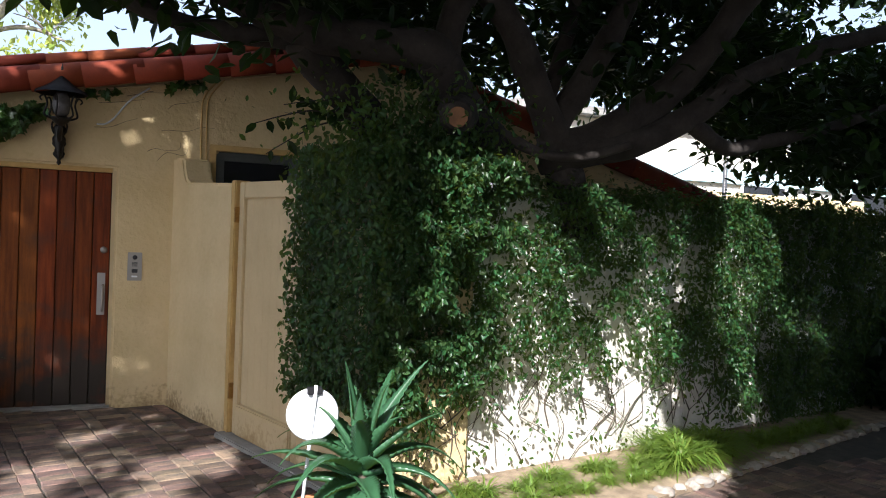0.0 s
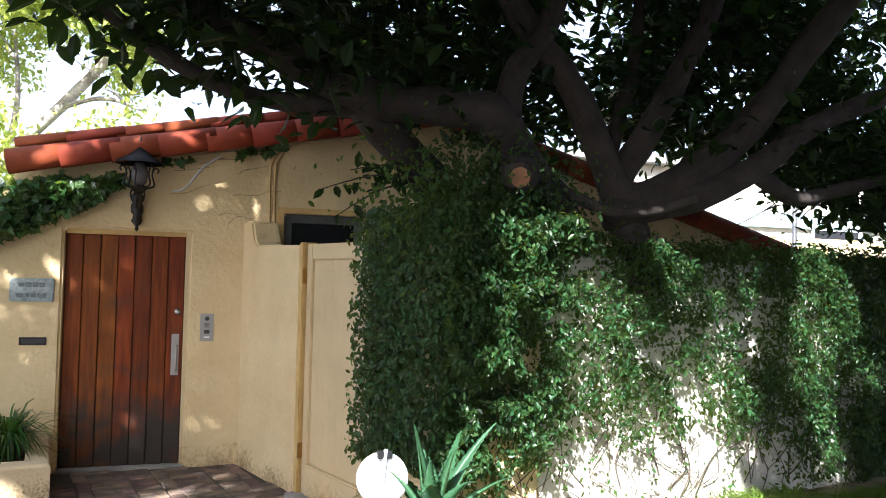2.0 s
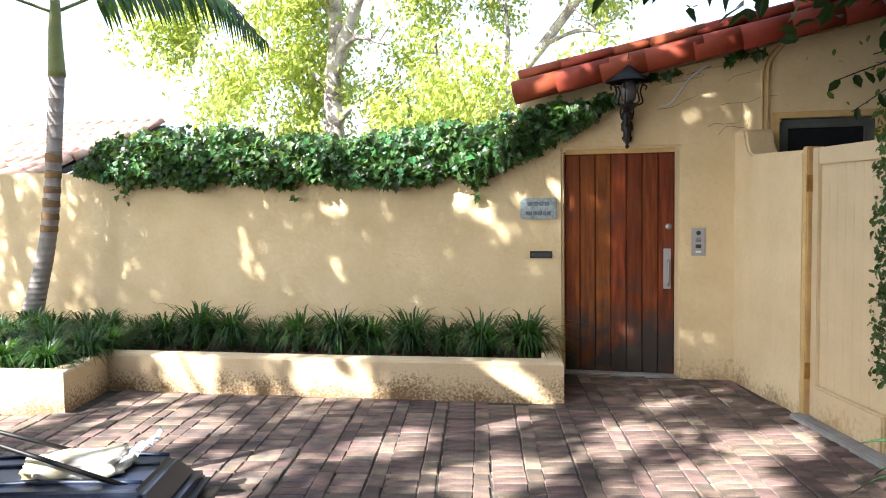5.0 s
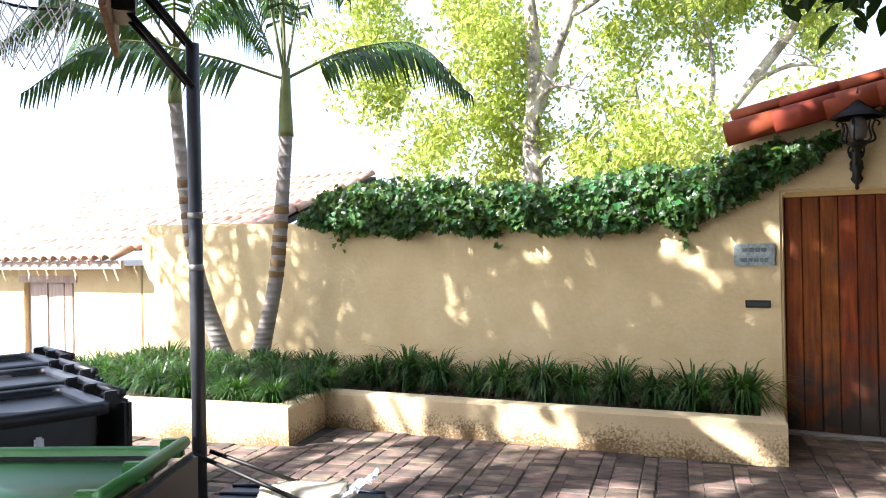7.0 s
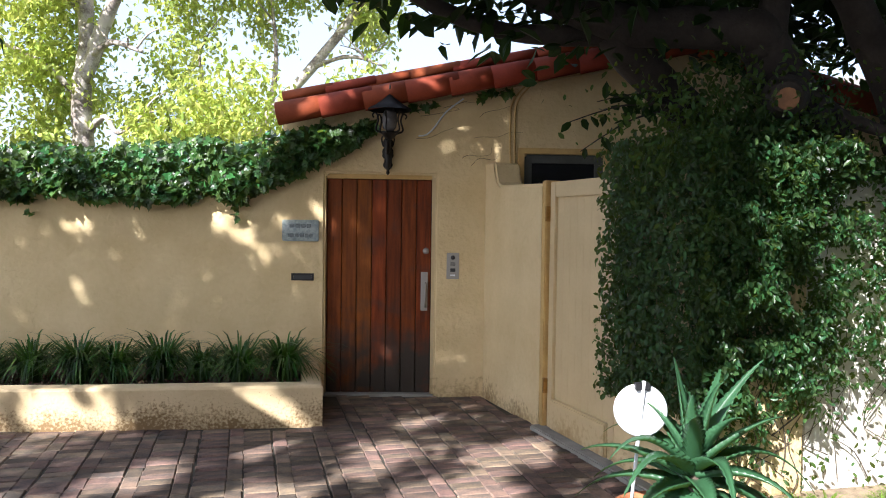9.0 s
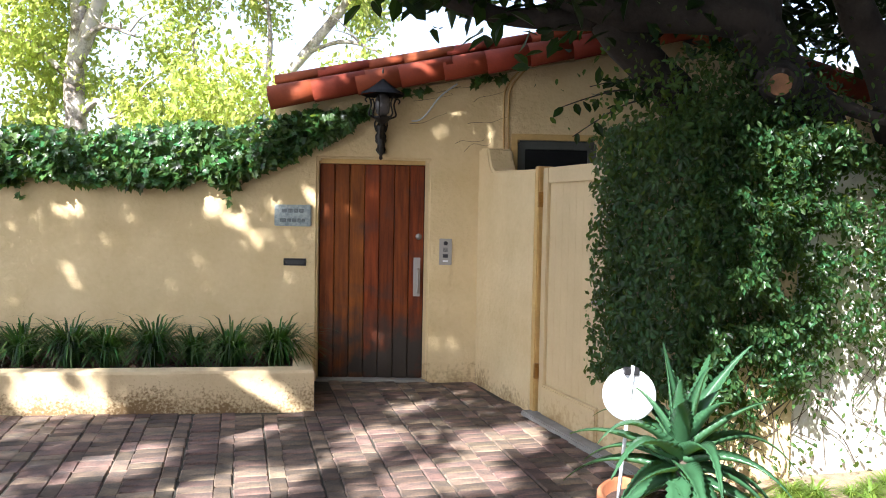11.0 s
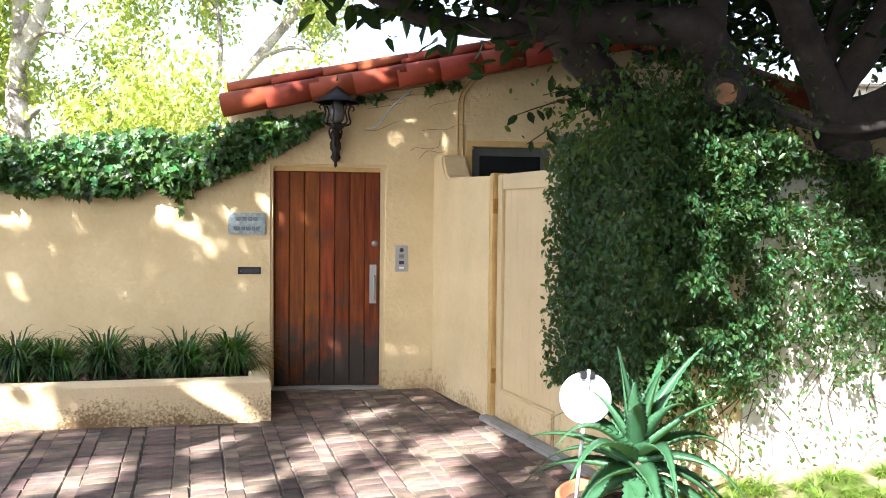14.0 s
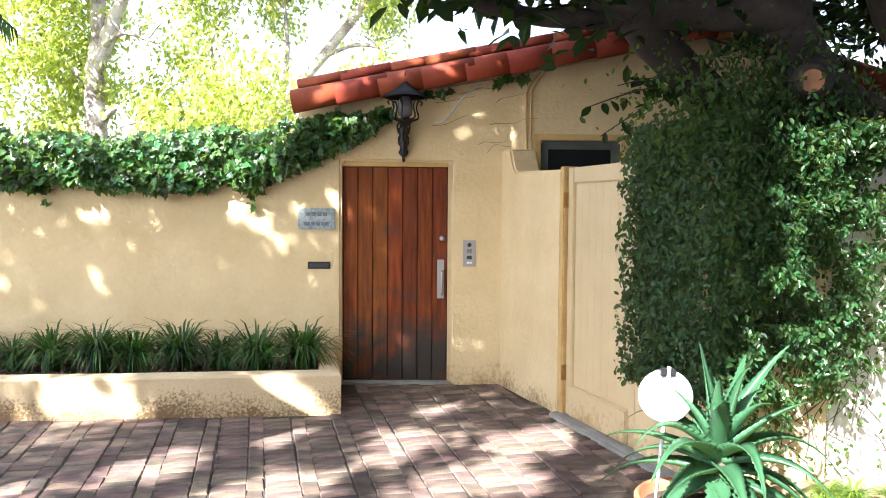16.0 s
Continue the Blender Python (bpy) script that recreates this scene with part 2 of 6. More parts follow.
cracked(PLASTER, 1.5, 0.006, 0.003)
grained(DOOR_WOOD)
vary(DOOR_WOOD, 0.22)
stained(DOOR_WOOD, (0.045, 0.036, 0.028), 0.1, 1.0, 6.0, cut=0.34, soft=0.42)
PLANTER_PLASTER = mat("planter_plaster", (0.68, 0.54, 0.32), 0.92, (0.56, 0.43, 0.24), 2.2, 45, 0.7, 0.02, spread=0.8)
stained(PLANTER_PLASTER, (0.22, 0.14, 0.06), 0.02, 0.34, 48.0, cut=0.53, soft=0.3)
stained(PLASTER, (0.30, 0.20, 0.09), 0.0, 0.30, 26.0, cut=0.56, soft=0.4)
stained(GATE_PAINT, (0.36, 0.24, 0.10), 0.05, 0.30, 26.0, cut=0.52, soft=0.4)


# ---- builders ----
def thing(name, place=(0, 0, 0), label="", category="", group="", kind="", turn=0.0):
    ob = new(name)
    ob.matrix_basis = pose(*place, 0, 0, turn)
    ob.empty_display_size = 0.1
    return tagged(ob, label, category, group, kind)


def mesh_of(name, bm, material, smooth=False):
    me = bpy.data.meshes.new(name)
    bmesh.ops.recalc_face_normals(bm, faces=bm.faces)
    bm.to_mesh(me)
    bm.free()
    me.materials.append(material)
    if smooth:
        me.polygons.foreach_set("use_smooth", [True] * len(me.polygons))
    return me


def part(name, bm, material, parent=None, label="", smooth=False):
    ob = new(name, mesh_of(name, bm, material, smooth))
    ob.parent = parent
    if label:
        tagged(ob, label)
    return ob


def raw(name, verts, faces, material, parent=None, smooth=False):
    """One mesh from computed arrays."""
    me = bpy.data.meshes.new(name)
    me.from_pydata(np.asarray(verts).tolist(), [], np.asarray(faces).tolist() if not isinstance(faces, list) else faces)
    me.materials.append(material)
    if smooth:
        me.polygons.foreach_set("use_smooth", [True] * len(me.polygons))
    ob = new(name, me)
    ob.parent = parent
    return ob


def box(bm, x0, x1, y0, y1, z0, z1, bevel=0.0, m=None, seg=2):
    got = bmesh.ops.create_cube(bm, size=1.0)["verts"]
    for v in got:
        v.co = Vector(((x0 + x1) / 2 + v.co.x * (x1 - x0), (y0 + y1) / 2 + v.co.y * (y1 - y0), (z0 + z1) / 2 + v.co.z * (z1 - z0)))
    if bevel:
        edges = list({e for v in got for e in v.link_edges})
        got = list({v for f in bmesh.ops.bevel(bm, geom=edges, offset=bevel, segments=seg, affect="EDGES")["faces"] for v in f.verts} | {v for v in got if v.is_valid})
    if m is not None:
        bmesh.ops.transform(bm, matrix=m, verts=[v for v in got if v.is_valid])
    return got


def boxed(*args, **kw):
    bm = bmesh.new()
    box(bm, *args, **kw)
    return bm


def plate(outline, holes, y_front, thick, bevel=0.0):
    """An upright plate in the xz plane with holes going through it."""
    bm = bmesh.new()
    edges = []
    for loop in (outline, *holes):
        vs = [bm.verts.new((x, y_front, z)) for x, z in loop]
        edges += [bm.edges.new((vs[i], vs[(i + 1) % len(vs)])) for i in range(len(vs))]
    bmesh.ops.triangle_fill(bm, use_beauty=True, edges=edges)
    ext = bmesh.ops.extrude_face_region(bm, geom=list(bm.faces))
    bmesh.ops.translate(bm, verts=[g for g in ext["geom"] if isinstance(g, bmesh.types.BMVert)], vec=(0, thick, 0))
    bmesh.ops.recalc_face_normals(bm, faces=bm.faces)
    if bevel:
        sharp = [e for e in bm.edges if len(e.link_faces) == 2 and e.calc_face_angle() > 0.6]
        bmesh.ops.bevel(bm, geom=sharp, offset=bevel, segments=3, affect="EDGES")
    return bm


def lathe(profile, n=24, bm=None, at=(0, 0, 0)):
    """A turned body from (radius, height) pairs."""
    bm = bm or bmesh.new()
    rings = []
    for r, z in profile:
        rings.append([bm.verts.new((at[0] + r * math.cos(a), at[1] + r * math.sin(a), at[2] + z)) for a in (2 * math.pi * k / n for k in range(n))])
    for a, b in zip(rings, rings[1:]):
        for k in range(n):
            bm.faces.new((a[k], a[(k + 1) % n], b[(k + 1) % n], b[k]))
    for ring in (rings[0], rings[-1]):
        if len(set(tuple(round(c, 5) for c in v.co) for v in ring)) > 2:
            bm.faces.new(ring)
    return bm


def spline(points, steps=6):
    """A smooth line through control points."""
    p = [Vector(q) for q in points]
    p = [2 * p[0] - p[1]] + p + [2 * p[-1] - p[-2]]
    out = []
    for i in range(1, len(p) - 2):
        for s in range(steps):
            t = s / steps
            out.append(0.5 * (2 * p[i] + (p[i + 1] - p[i - 1]) * t + (2 * p[i - 1] - 5 * p[i] + 4 * p[i + 1] - p[i + 2]) * t * t + (3 * p[i] - p[i - 1] - 3 * p[i + 1] + p[i + 2]) * t ** 3))
    return out + [p[-2]]


def tube(points, r0, r1, n=10, bm=None, steps=6, rough=0.0, cap=True):
    """A tapered round body along a smooth line, knobbly where rough."""
    bm = bm or bmesh.new()
    line = spline(points, steps) if steps > 1 else [Vector(q) for q in points]
    rings, side = [], None
    for i, c in enumerate(line):
        d = (line[min(i + 1, len(line) - 1)] - line[max(i - 1, 0)]).normalized()
        side = d.orthogonal().normalized() if side is None else (side - d * side.dot(d)).normalized()
        up = d.cross(side)
        r = r0 + (r1 - r0) * i / (len(line) - 1)
        ring = []
        for k in range(n):
            a = 2 * math.pi * k / n
            q = side * math.cos(a) + up * math.sin(a)
            ring.append(bm.verts.new(c + q * r * (1 + rough * noise.noise((c + q * r) * 5.0))))
        rings.append(ring)
    for a, b in zip(rings, rings[1:]):
        for k in range(n):
            bm.faces.new((a[k], a[(k + 1) % n], b[(k + 1) % n], b[k]))
    if cap:
        bm.faces.new(rings[0][::-1])
        bm.faces.new(rings[-1])
    return bm


def rod(a, b, r, n=8, bm=None, r1=None):
    return tube([a, b], r, r if r1 is None else r1, n, bm, 1)


LEAF_OVAL = ([(0, 0, 0), (0.5, 0.28, 0.10), (1, 0, -0.06), (0.5, -0.28, 0.10), (0.45, 0, 0.0)], [(0, 4, 1), (1, 4, 2), (2, 4, 3), (3, 4, 0)])
LEAF_BROAD = ([(0, 0, 0), (0.22, 0.19, 0.05), (0.6, 0.24, 0.06), (1, 0, -0.07), (0.6, -0.24, 0.06), (0.22, -0.19, 0.05), (0.45, 0, 0.0)],
              [(0, 6, 1), (1, 6, 2), (2, 6, 3), (3, 6, 4), (4, 6, 5), (5, 6, 0)])
IVY_EDGE = [(-0.06, 0.20, 0.02), (0.08, 0.50, 0.05), (0.30, 0.27, 0.03), (0.56, 0.36, 0.0), (0.66, 0.15, -0.02)]
LEAF_IVY = ([(0, 0, 0), *IVY_EDGE, (1, 0, -0.09), *[(x, -y, z) for x, y, z in IVY_EDGE[::-1]], (0.35, 0, -0.04)],
            [(k, 12, (k + 1) % 12) for k in range(12)])


def leaves(name, places, normals, sizes, material, parent=None, shape=LEAF_OVAL, droop=0.6, rng=None):
    """Many small leaves in one mesh: each lies across its normal, its tip hanging by droop."""
    rng = rng or np.random.default_rng(5)
    P, N, S = np.asarray(places, float), np.asarray(normals, float), np.asarray(sizes, float)
    n = len(P)
    N = N / np.linalg.norm(N, axis=1, keepdims=True)
    T = rng.normal(size=(n, 3))
    T[:, 2] -= droop * 1.6
    T -= N * (T * N).sum(1, keepdims=True)
    T /= np.linalg.norm(T, axis=1, keepdims=True) + 1e-9
    B = np.cross(N, T)
    sv = np.array(shape[0], float)
    V = P[:, None] + S[:, None, None] * (sv[None, :, :1] * T[:, None] + sv[None, :, 1:2] * B[:, None] + sv[None, :, 2:] * N[:, None])
    F = np.array(shape[1])
    faces = (F[None] + (np.arange(n) * len(sv))[:, None, None]).reshape(-1, 3)
    return raw(name, V.reshape(-1, 3), faces, material, parent)


# ---- ground ----
def ground_z(x, y):
    return -0.12 * max(0.0, -6.2 - x)


def build_ground():
    bm = bmesh.new()
    xs = [-400, -60, -20, -14, -11, -9, -8, -7, -6.2, -5, 0, 3, 6, 12, 40, 400]
    ys = [-400, -60, -20, -12, -4.9, -4.0, -2, 0, 4, 12, 60, 400]
    grid = [[bm.verts.new((x, y, ground_z(max(x, -14), y) - 0.16)) for y in ys] for x in xs]
    for i in range(len(xs) - 1):
        for j in range(len(ys) - 1):
            bm.faces.new((grid[i][j], grid[i + 1][j], grid[i + 1][j + 1], grid[i][j + 1]))
    tagged(part("ground", bm, ASPHALT), "dark worn asphalt street ground", "ground", kind="structure")


build_ground()

# the pavement's outer edge: the kerb that runs away along the ivy wall and turns beside the camera
KERB = [(3.2, -9.5), (3.2, -5.6), (3.55, -4.75), (4.5, -4.22), (5.35, -3.98), (6.56, -3.73), (12.0, -2.45), (20.0, -0.5)]


def build_pavement():
    bm = bmesh.new()
    for loop in ([(-6.2, -9.5), *KERB, (20, 4), (-6.2, 4)], [(-14, -9.5), (-6.2, -9.5), (-6.2, 4), (-14, 4)]):
        lo = [bm.verts.new((x, y, ground_z(x, y) - 0.15)) for x, y in loop]
        hi = [bm.verts.new((x, y, ground_z(x, y) - 0.012)) for x, y in loop]
        top = bm.faces.new(hi)
        for i in range(len(loop)):
            j = (i + 1) % len(loop)
            bm.faces.new((lo[i], lo[j], hi[j], hi[i]))
        bmesh.ops.triangulate(bm, faces=[top])
    bed = tagged(part("pavement", bm, JOINT), "red-brown brick paving with sandy joints", "pavement", kind="structure")
    return bed


PAVEMENT = build_pavement()


def build_kerb():
    bm = bmesh.new()
    inner, outer = [], []
    for i, p in enumerate(KERB):
        a, b = Vector(KERB[max(i - 1, 0)]), Vector(KERB[min(i + 1, len(KERB) - 1)])
        d = (b - a).normalized()
        nrm = Vector((d.y, -d.x))
        inner.append(Vector(p))
        outer.append(Vector(p) + nrm * 0.17)
    rows = []
    for a, b in zip(inner, outer):
        out = (b - a).normalized()
        rows.append([bm.verts.new((q.x, q.y, z)) for q, z in ((a, -0.2), (a, 0.006), (b - out * 0.03, 0.004), (b, -0.025), (b + out * 0.02, -0.2))])
    for r, s in zip(rows, rows[1:]):
        for k in range(4):
            bm.faces.new((r[k], r[k + 1], s[k + 1], s[k]))
    tagged(part("kerb", bm, CONCRETE), "grey concrete kerb along the brick pavement", "kerb", kind="structure")


build_kerb()

# ---- walls ----
DOOR = (0.0, 1.03, 2.09)
SLOPE = 0.190


def roof_z(x):
    return 2.645 + SLOPE * (x + 0.4) if x < 3.3 else 2.645 + SLOPE * 3.7 - 0.30 * (x - 3.3)


def build_front_wall():
    outline = [(-8.2, -0.6), (-8.2, 2.07), (-5.1, 1.99), (-3.0, 1.98), (-1.2, 2.0), (-0.75, 2.12), (-0.45, 2.4), (-0.38, roof_z(-0.4) - 0.06)]
    outline += [(3.3, roof_z(3.3) - 0.06), (7.6, roof_z(7.6) - 0.06), (7.6, -0.6)]
    door = [(0.0, -0.3), (0.0, 2.09), (1.03, 2.085), (1.025, -0.3)]
    window = [(1.86, 1.4), (1.86, 2.30), (2.62, 2.30), (2.62, 1.4)]
    bm = plate(outline, [door[::-1], window[::-1]], 0.0, 0.32, 0.022)
    tagged(part("wall_front", bm, PLASTER), "ochre-yellow hand-trowelled plaster wall", "wall", kind="structure")


build_front_wall()


def build_gate_wall():
    """The short wing wall beside the door, the gate and the pier, along a line that swings out."""
    wing = thing("wing_wall", (1.5, -0.0, 0), "yellow plaster wing wall stained near the paving", "wall", kind="structure", turn=-72.0)
    # local x runs along the wing, y across it
    prof = [(-0.1, -0.05), (-0.1, 2.215), (0.19, 2.205), (0.225, 2.10), (0.27, 2.02), (0.33, 1.985), (0.8, 1.975), (1.19, 1.965), (1.19, -0.05)]
    bm = plate(prof, [], 0.0, 0.26, 0.02)
    part("wall_body", bm, PLASTER, wing)
    return wing


WING = build_gate_wall()


def build_gate():
    g = thing("side_gate", (1.5, 0.0, 0), "cream-yellow painted wooden side gate, closed", "gate", turn=-72.0)
    part("post", boxed(1.195, 1.265, -0.012, 0.12, 0.0, 1.985, bevel=0.008), PLASTER_TRIM, g, "ochre painted gate post")
    x0, x1 = 1.275, 2.26
    part("stile", boxed(x0, x0 + 0.085, 0.02, 0.07, 0.03, 1.97, bevel=0.006), GATE_PAINT, g)
    part("stile", boxed(x1 - 0.085, x1, 0.02, 0.07, 0.03, 1.97, bevel=0.006), GATE_PAINT, g)
    part("top_rail", boxed(x0 + 0.085, x1 - 0.085, 0.02, 0.07, 1.85, 1.97, bevel=0.006), GATE_PAINT, g)
    part("bottom_rail", boxed(x0 + 0.085, x1 - 0.085, 0.0, 0.07, 0.03, 0.27, bevel=0.012), GATE_PAINT, g, "bottom rail with worn lower edge")
    n = 8
    w = (x1 - x0 - 0.17) / n
    for k in range(n):
        part("board", boxed(x0 + 0.085 + k * w + 0.0006, x0 + 0.085 + (k + 1) * w - 0.0006, 0.044, 0.065, 0.27, 1.85, bevel=0.0015, seg=1), GATE_PAINT, g)
    for z in (0.36, 1.72):
        h = part("hinge", boxed(1.258, 1.287, -0.016, 0.022, z - 0.06, z + 0.06, bevel=0.004), BRASS, g, "worn brass hinge")
    bm = lathe([(0.012, 0), (0.012, 0.03), (0.026, 0.045), (0.03, 0.06), (0.022, 0.075), (0.0, 0.08)], 14)
    bmesh.ops.transform(bm, matrix=Matrix.Translation((2.2, 0.02, 1.02)) @ pose(0, 0, 0, 90, 0, 0), verts=bm.verts)
    part("knob", bm, STEEL, g, "polished steel knob", True)
    tagged(part("gate_sill", boxed(1.2, 2.9, -0.09, 0.05, -0.02, 0.035, bevel=0.01, m=WING.matrix_basis), CONCRETE), "narrow grey concrete sill under the gate", "sill", kind="structure")


build_gate()

# the garden wall that the ivy grows on
IVY_A, IVY_B = Vector((2.42, -2.86, 0)), Vector((8.6, -1.46, 0))
IVY_DIR = (IVY_B - IVY_A).normalized()
IVY_OUT = Vector((IVY_DIR.y, -IVY_DIR.x, 0))
IVY_LEN = (IVY_B - IVY_A).length
IVY_M = Matrix.Translation(IVY_A) @ Matrix.Rotation(math.atan2(IVY_DIR.y, IVY_DIR.x), 4, "Z")


def build_ivy_wall():
    prof = [(0.84, -0.05), (0.84, 1.93), (IVY_LEN, 1.9), (IVY_LEN, -0.05)]
    bm = plate(prof, [], 0.0, 0.25, 0.02)
    bm.transform(IVY_M)
    tagged(part("wall_garden", bm, WHITE_PLASTER), "white plaster garden wall grown over with ivy", "wall", kind="structure")
    bm = boxed(0.0, 0.84, -0.03, 0.5, -0.05, 1.95, bevel=0.025, m=IVY_M)
    box(bm, 2.27, 2.95, 0.0, 0.28, -0.05, 1.95, bevel=0.02, m=WING.matrix_basis)
    tagged(part("gate_pier", bm, PLASTER), "yellow plaster gate pier under the ivy", "wall", kind="structure")


build_ivy_wall()


# unseen wall added behind the camera; it blocks low sky light on the right
tagged(part("wall_street", boxed(1.0, 22.0, -15.4, -15.0, -1.5, 7.3, bevel=0.03), CONCRETE), "plain grey unseen wall added to block low sky light", "wall", kind="structure")


# ---- planter ----
def build_planter():
    front = [(-0.05, -0.02), (0.128, -1.12), (-1.65, -1.32), (-3.87, -1.49), (-3.66, -2.26), (-5.0, -2.52), (-7.5, -3.0)]
    p = thing("planter", (0, 0, 0), "low yellow plaster planter with rounded rim", "planter", kind="structure")
    bm = bmesh.new()
    t = 0.17
    pts = [Vector(q) for q in front]
    rows = []
    for i, q in enumerate(pts):
        a, b = pts[max(i - 1, 0)], pts[min(i + 1, len(pts) - 1)]
        d1, d2 = (q - a), (b - q)
        d1 = d1.normalized() if d1.length else d2.normalized()
        d2 = d2.normalized() if d2.length else d1
        n1, n2 = Vector((d1.y, -d1.x)), Vector((d2.y, -d2.x))
        m = (n1 + n2).normalized()
        inn = q + m * (t / max(0.4, m.dot(n1)))
        mid = (q + inn) / 2
        rows.append([bm.verts.new((v.x, v.y, z)) for v, z in ((q, -0.1 + ground_z(q.x, 0)), (q, 0.305), (q + (inn - q) * 0.08, 0.325), (mid, 0.334), (inn - (inn - q) * 0.08, 0.328), (inn, 0.30), (inn, 0.0))])
    for r, s in zip(rows, rows[1:]):
        for k in range(6):
            bm.faces.new((r[k], r[k + 1], s[k + 1], s[k]))
    part("planter_wall", bm, PLANTER_PLASTER, p, smooth=False)
    bm = bmesh.new()
    bm.faces.new([bm.verts.new((x, y, 0.25)) for x, y in ((-0.15, -0.02), (0.02, -1.06), (-1.65, -1.22), (-3.95, -1.42), (-3.75, -2.2), (-5.0, -2.42), (-7.5, -2.9), (-7.5, -0.02))])
    part("soil", bm, SOIL, p, "dark bark mulch")
    # bark chips and a few dry leaves on the soil
    rng = np.random.default_rng(14)
    x = rng.uniform(-3.7, -0.12, 2600)
    P = np.stack([x, -1.13 + 0.07 * (x + 0.1) + rng.random(2600) ** 1.4 * 0.9, 0.255 + 0.02 * rng.random(2600)], -1)
    P[:, 1] = np.minimum(P[:, 1], -0.03)
    tagged(leaves("bark_chips", P, rng.normal(size=P.shape) * 0.5 + (0, 0, 1.0), rng.uniform(0.02, 0.06, 2600), CHIP, p, LEAF_OVAL, 0.0, rng), kind="stuff")


build_planter()


# ---- door ----
def build_door():
    d = thing("entrance_door", (0, 0.09, 0), "red-brown plank entrance door, weathered dark near the ground", "door")
    n, x0, x1 = 7, 0.005, 0.995
    w = (x1 - x0) / n
    for k in range(n):
        part("plank", boxed(x0 + k * w + 0.0025, x0 + (k + 1) * w - 0.0025, 0.0, 0.045, 0.012, 2.045, bevel=0.006, seg=1), DOOR_WOOD, d)
    part("lock_plate", boxed(0.90, 0.965, -0.008, 0.0, 0.80, 1.17, bevel=0.003), STEEL, d, "steel handle plate")
    bm = tube([(0.945, -0.008, 1.06), (0.945, -0.05, 1.05), (0.945, -0.055, 0.95), (0.945, -0.05, 0.85), (0.945, -0.008, 0.84)], 0.011, 0.011, 10)
    part("handle", bm, STEEL, d, "steel pull handle", True)
    bm = lathe([(0.03, 0), (0.03, 0.012), (0.02, 0.02), (0.0, 0.021)], 18)
    bmesh.ops.transform(bm, matrix=Matrix.Translation((0.945, 0.0, 1.37)) @ pose(0, 0, 0, 90, 0, 0), verts=bm.verts)
    part("lock", bm, STEEL, d, "round steel cylinder lock", True)
    fr = thing("door_frame", (0, 0, 0), "pale plastered jamb and lintel round the door", "door frame", kind="structure")
    part("jamb", boxed(0.997, 1.035, 0.035, 0.2, -0.02, 2.1, bevel=0.008), GATE_PAINT, fr)
    part("lintel", boxed(-0.01, 1.0, 0.06, 0.2, 2.047, 2.1, bevel=0.006), PLASTER_TRIM, fr)
    tagged(part("door_sill", boxed(-0.0, 1.03, -0.01, 0.3, -0.03, 0.012, bevel=0.004), CONCRETE), "worn concrete door sill", "sill", kind="structure")
    # near-black sheet stands in for the shade behind the plank gaps
    tagged(part("door_reveal", boxed(-0.1, 1.13, 0.13, 0.16, -0.05, 2.2), DARK), "near-black sheet in place of the shade behind the door", "wall", kind="structure")


build_door()


# ---- roof ----
def barrel(length, r0, r1, thick=0.014, n=10):
    """A half-round clay tile along x, wide end at the low side."""
    bm = bmesh.new()
    rings = []
    for x, ro in ((0, r0), (length, r1)):
        for r in (ro, ro - thick):
            rings.append([bm.verts.new((x, r * math.cos(a), r * math.sin(a))) for a in (math.pi * k / n for k in range(n + 1))])
    a, b, c, d = rings
    for k in range(n):
        bm.faces.new((a[k], a[k + 1], c[k + 1], c[k]))
        bm.faces.new((b[k + 1], b[k], d[k], d[k + 1]))
        bm.faces.new((a[k + 1], a[k], b[k], b[k + 1]))
        bm.faces.new((c[k], c[k + 1], d[k + 1], d[k]))
    for k in (0, n):
        bm.faces.new((a[k], c[k], d[k], b[k]))
    return bm


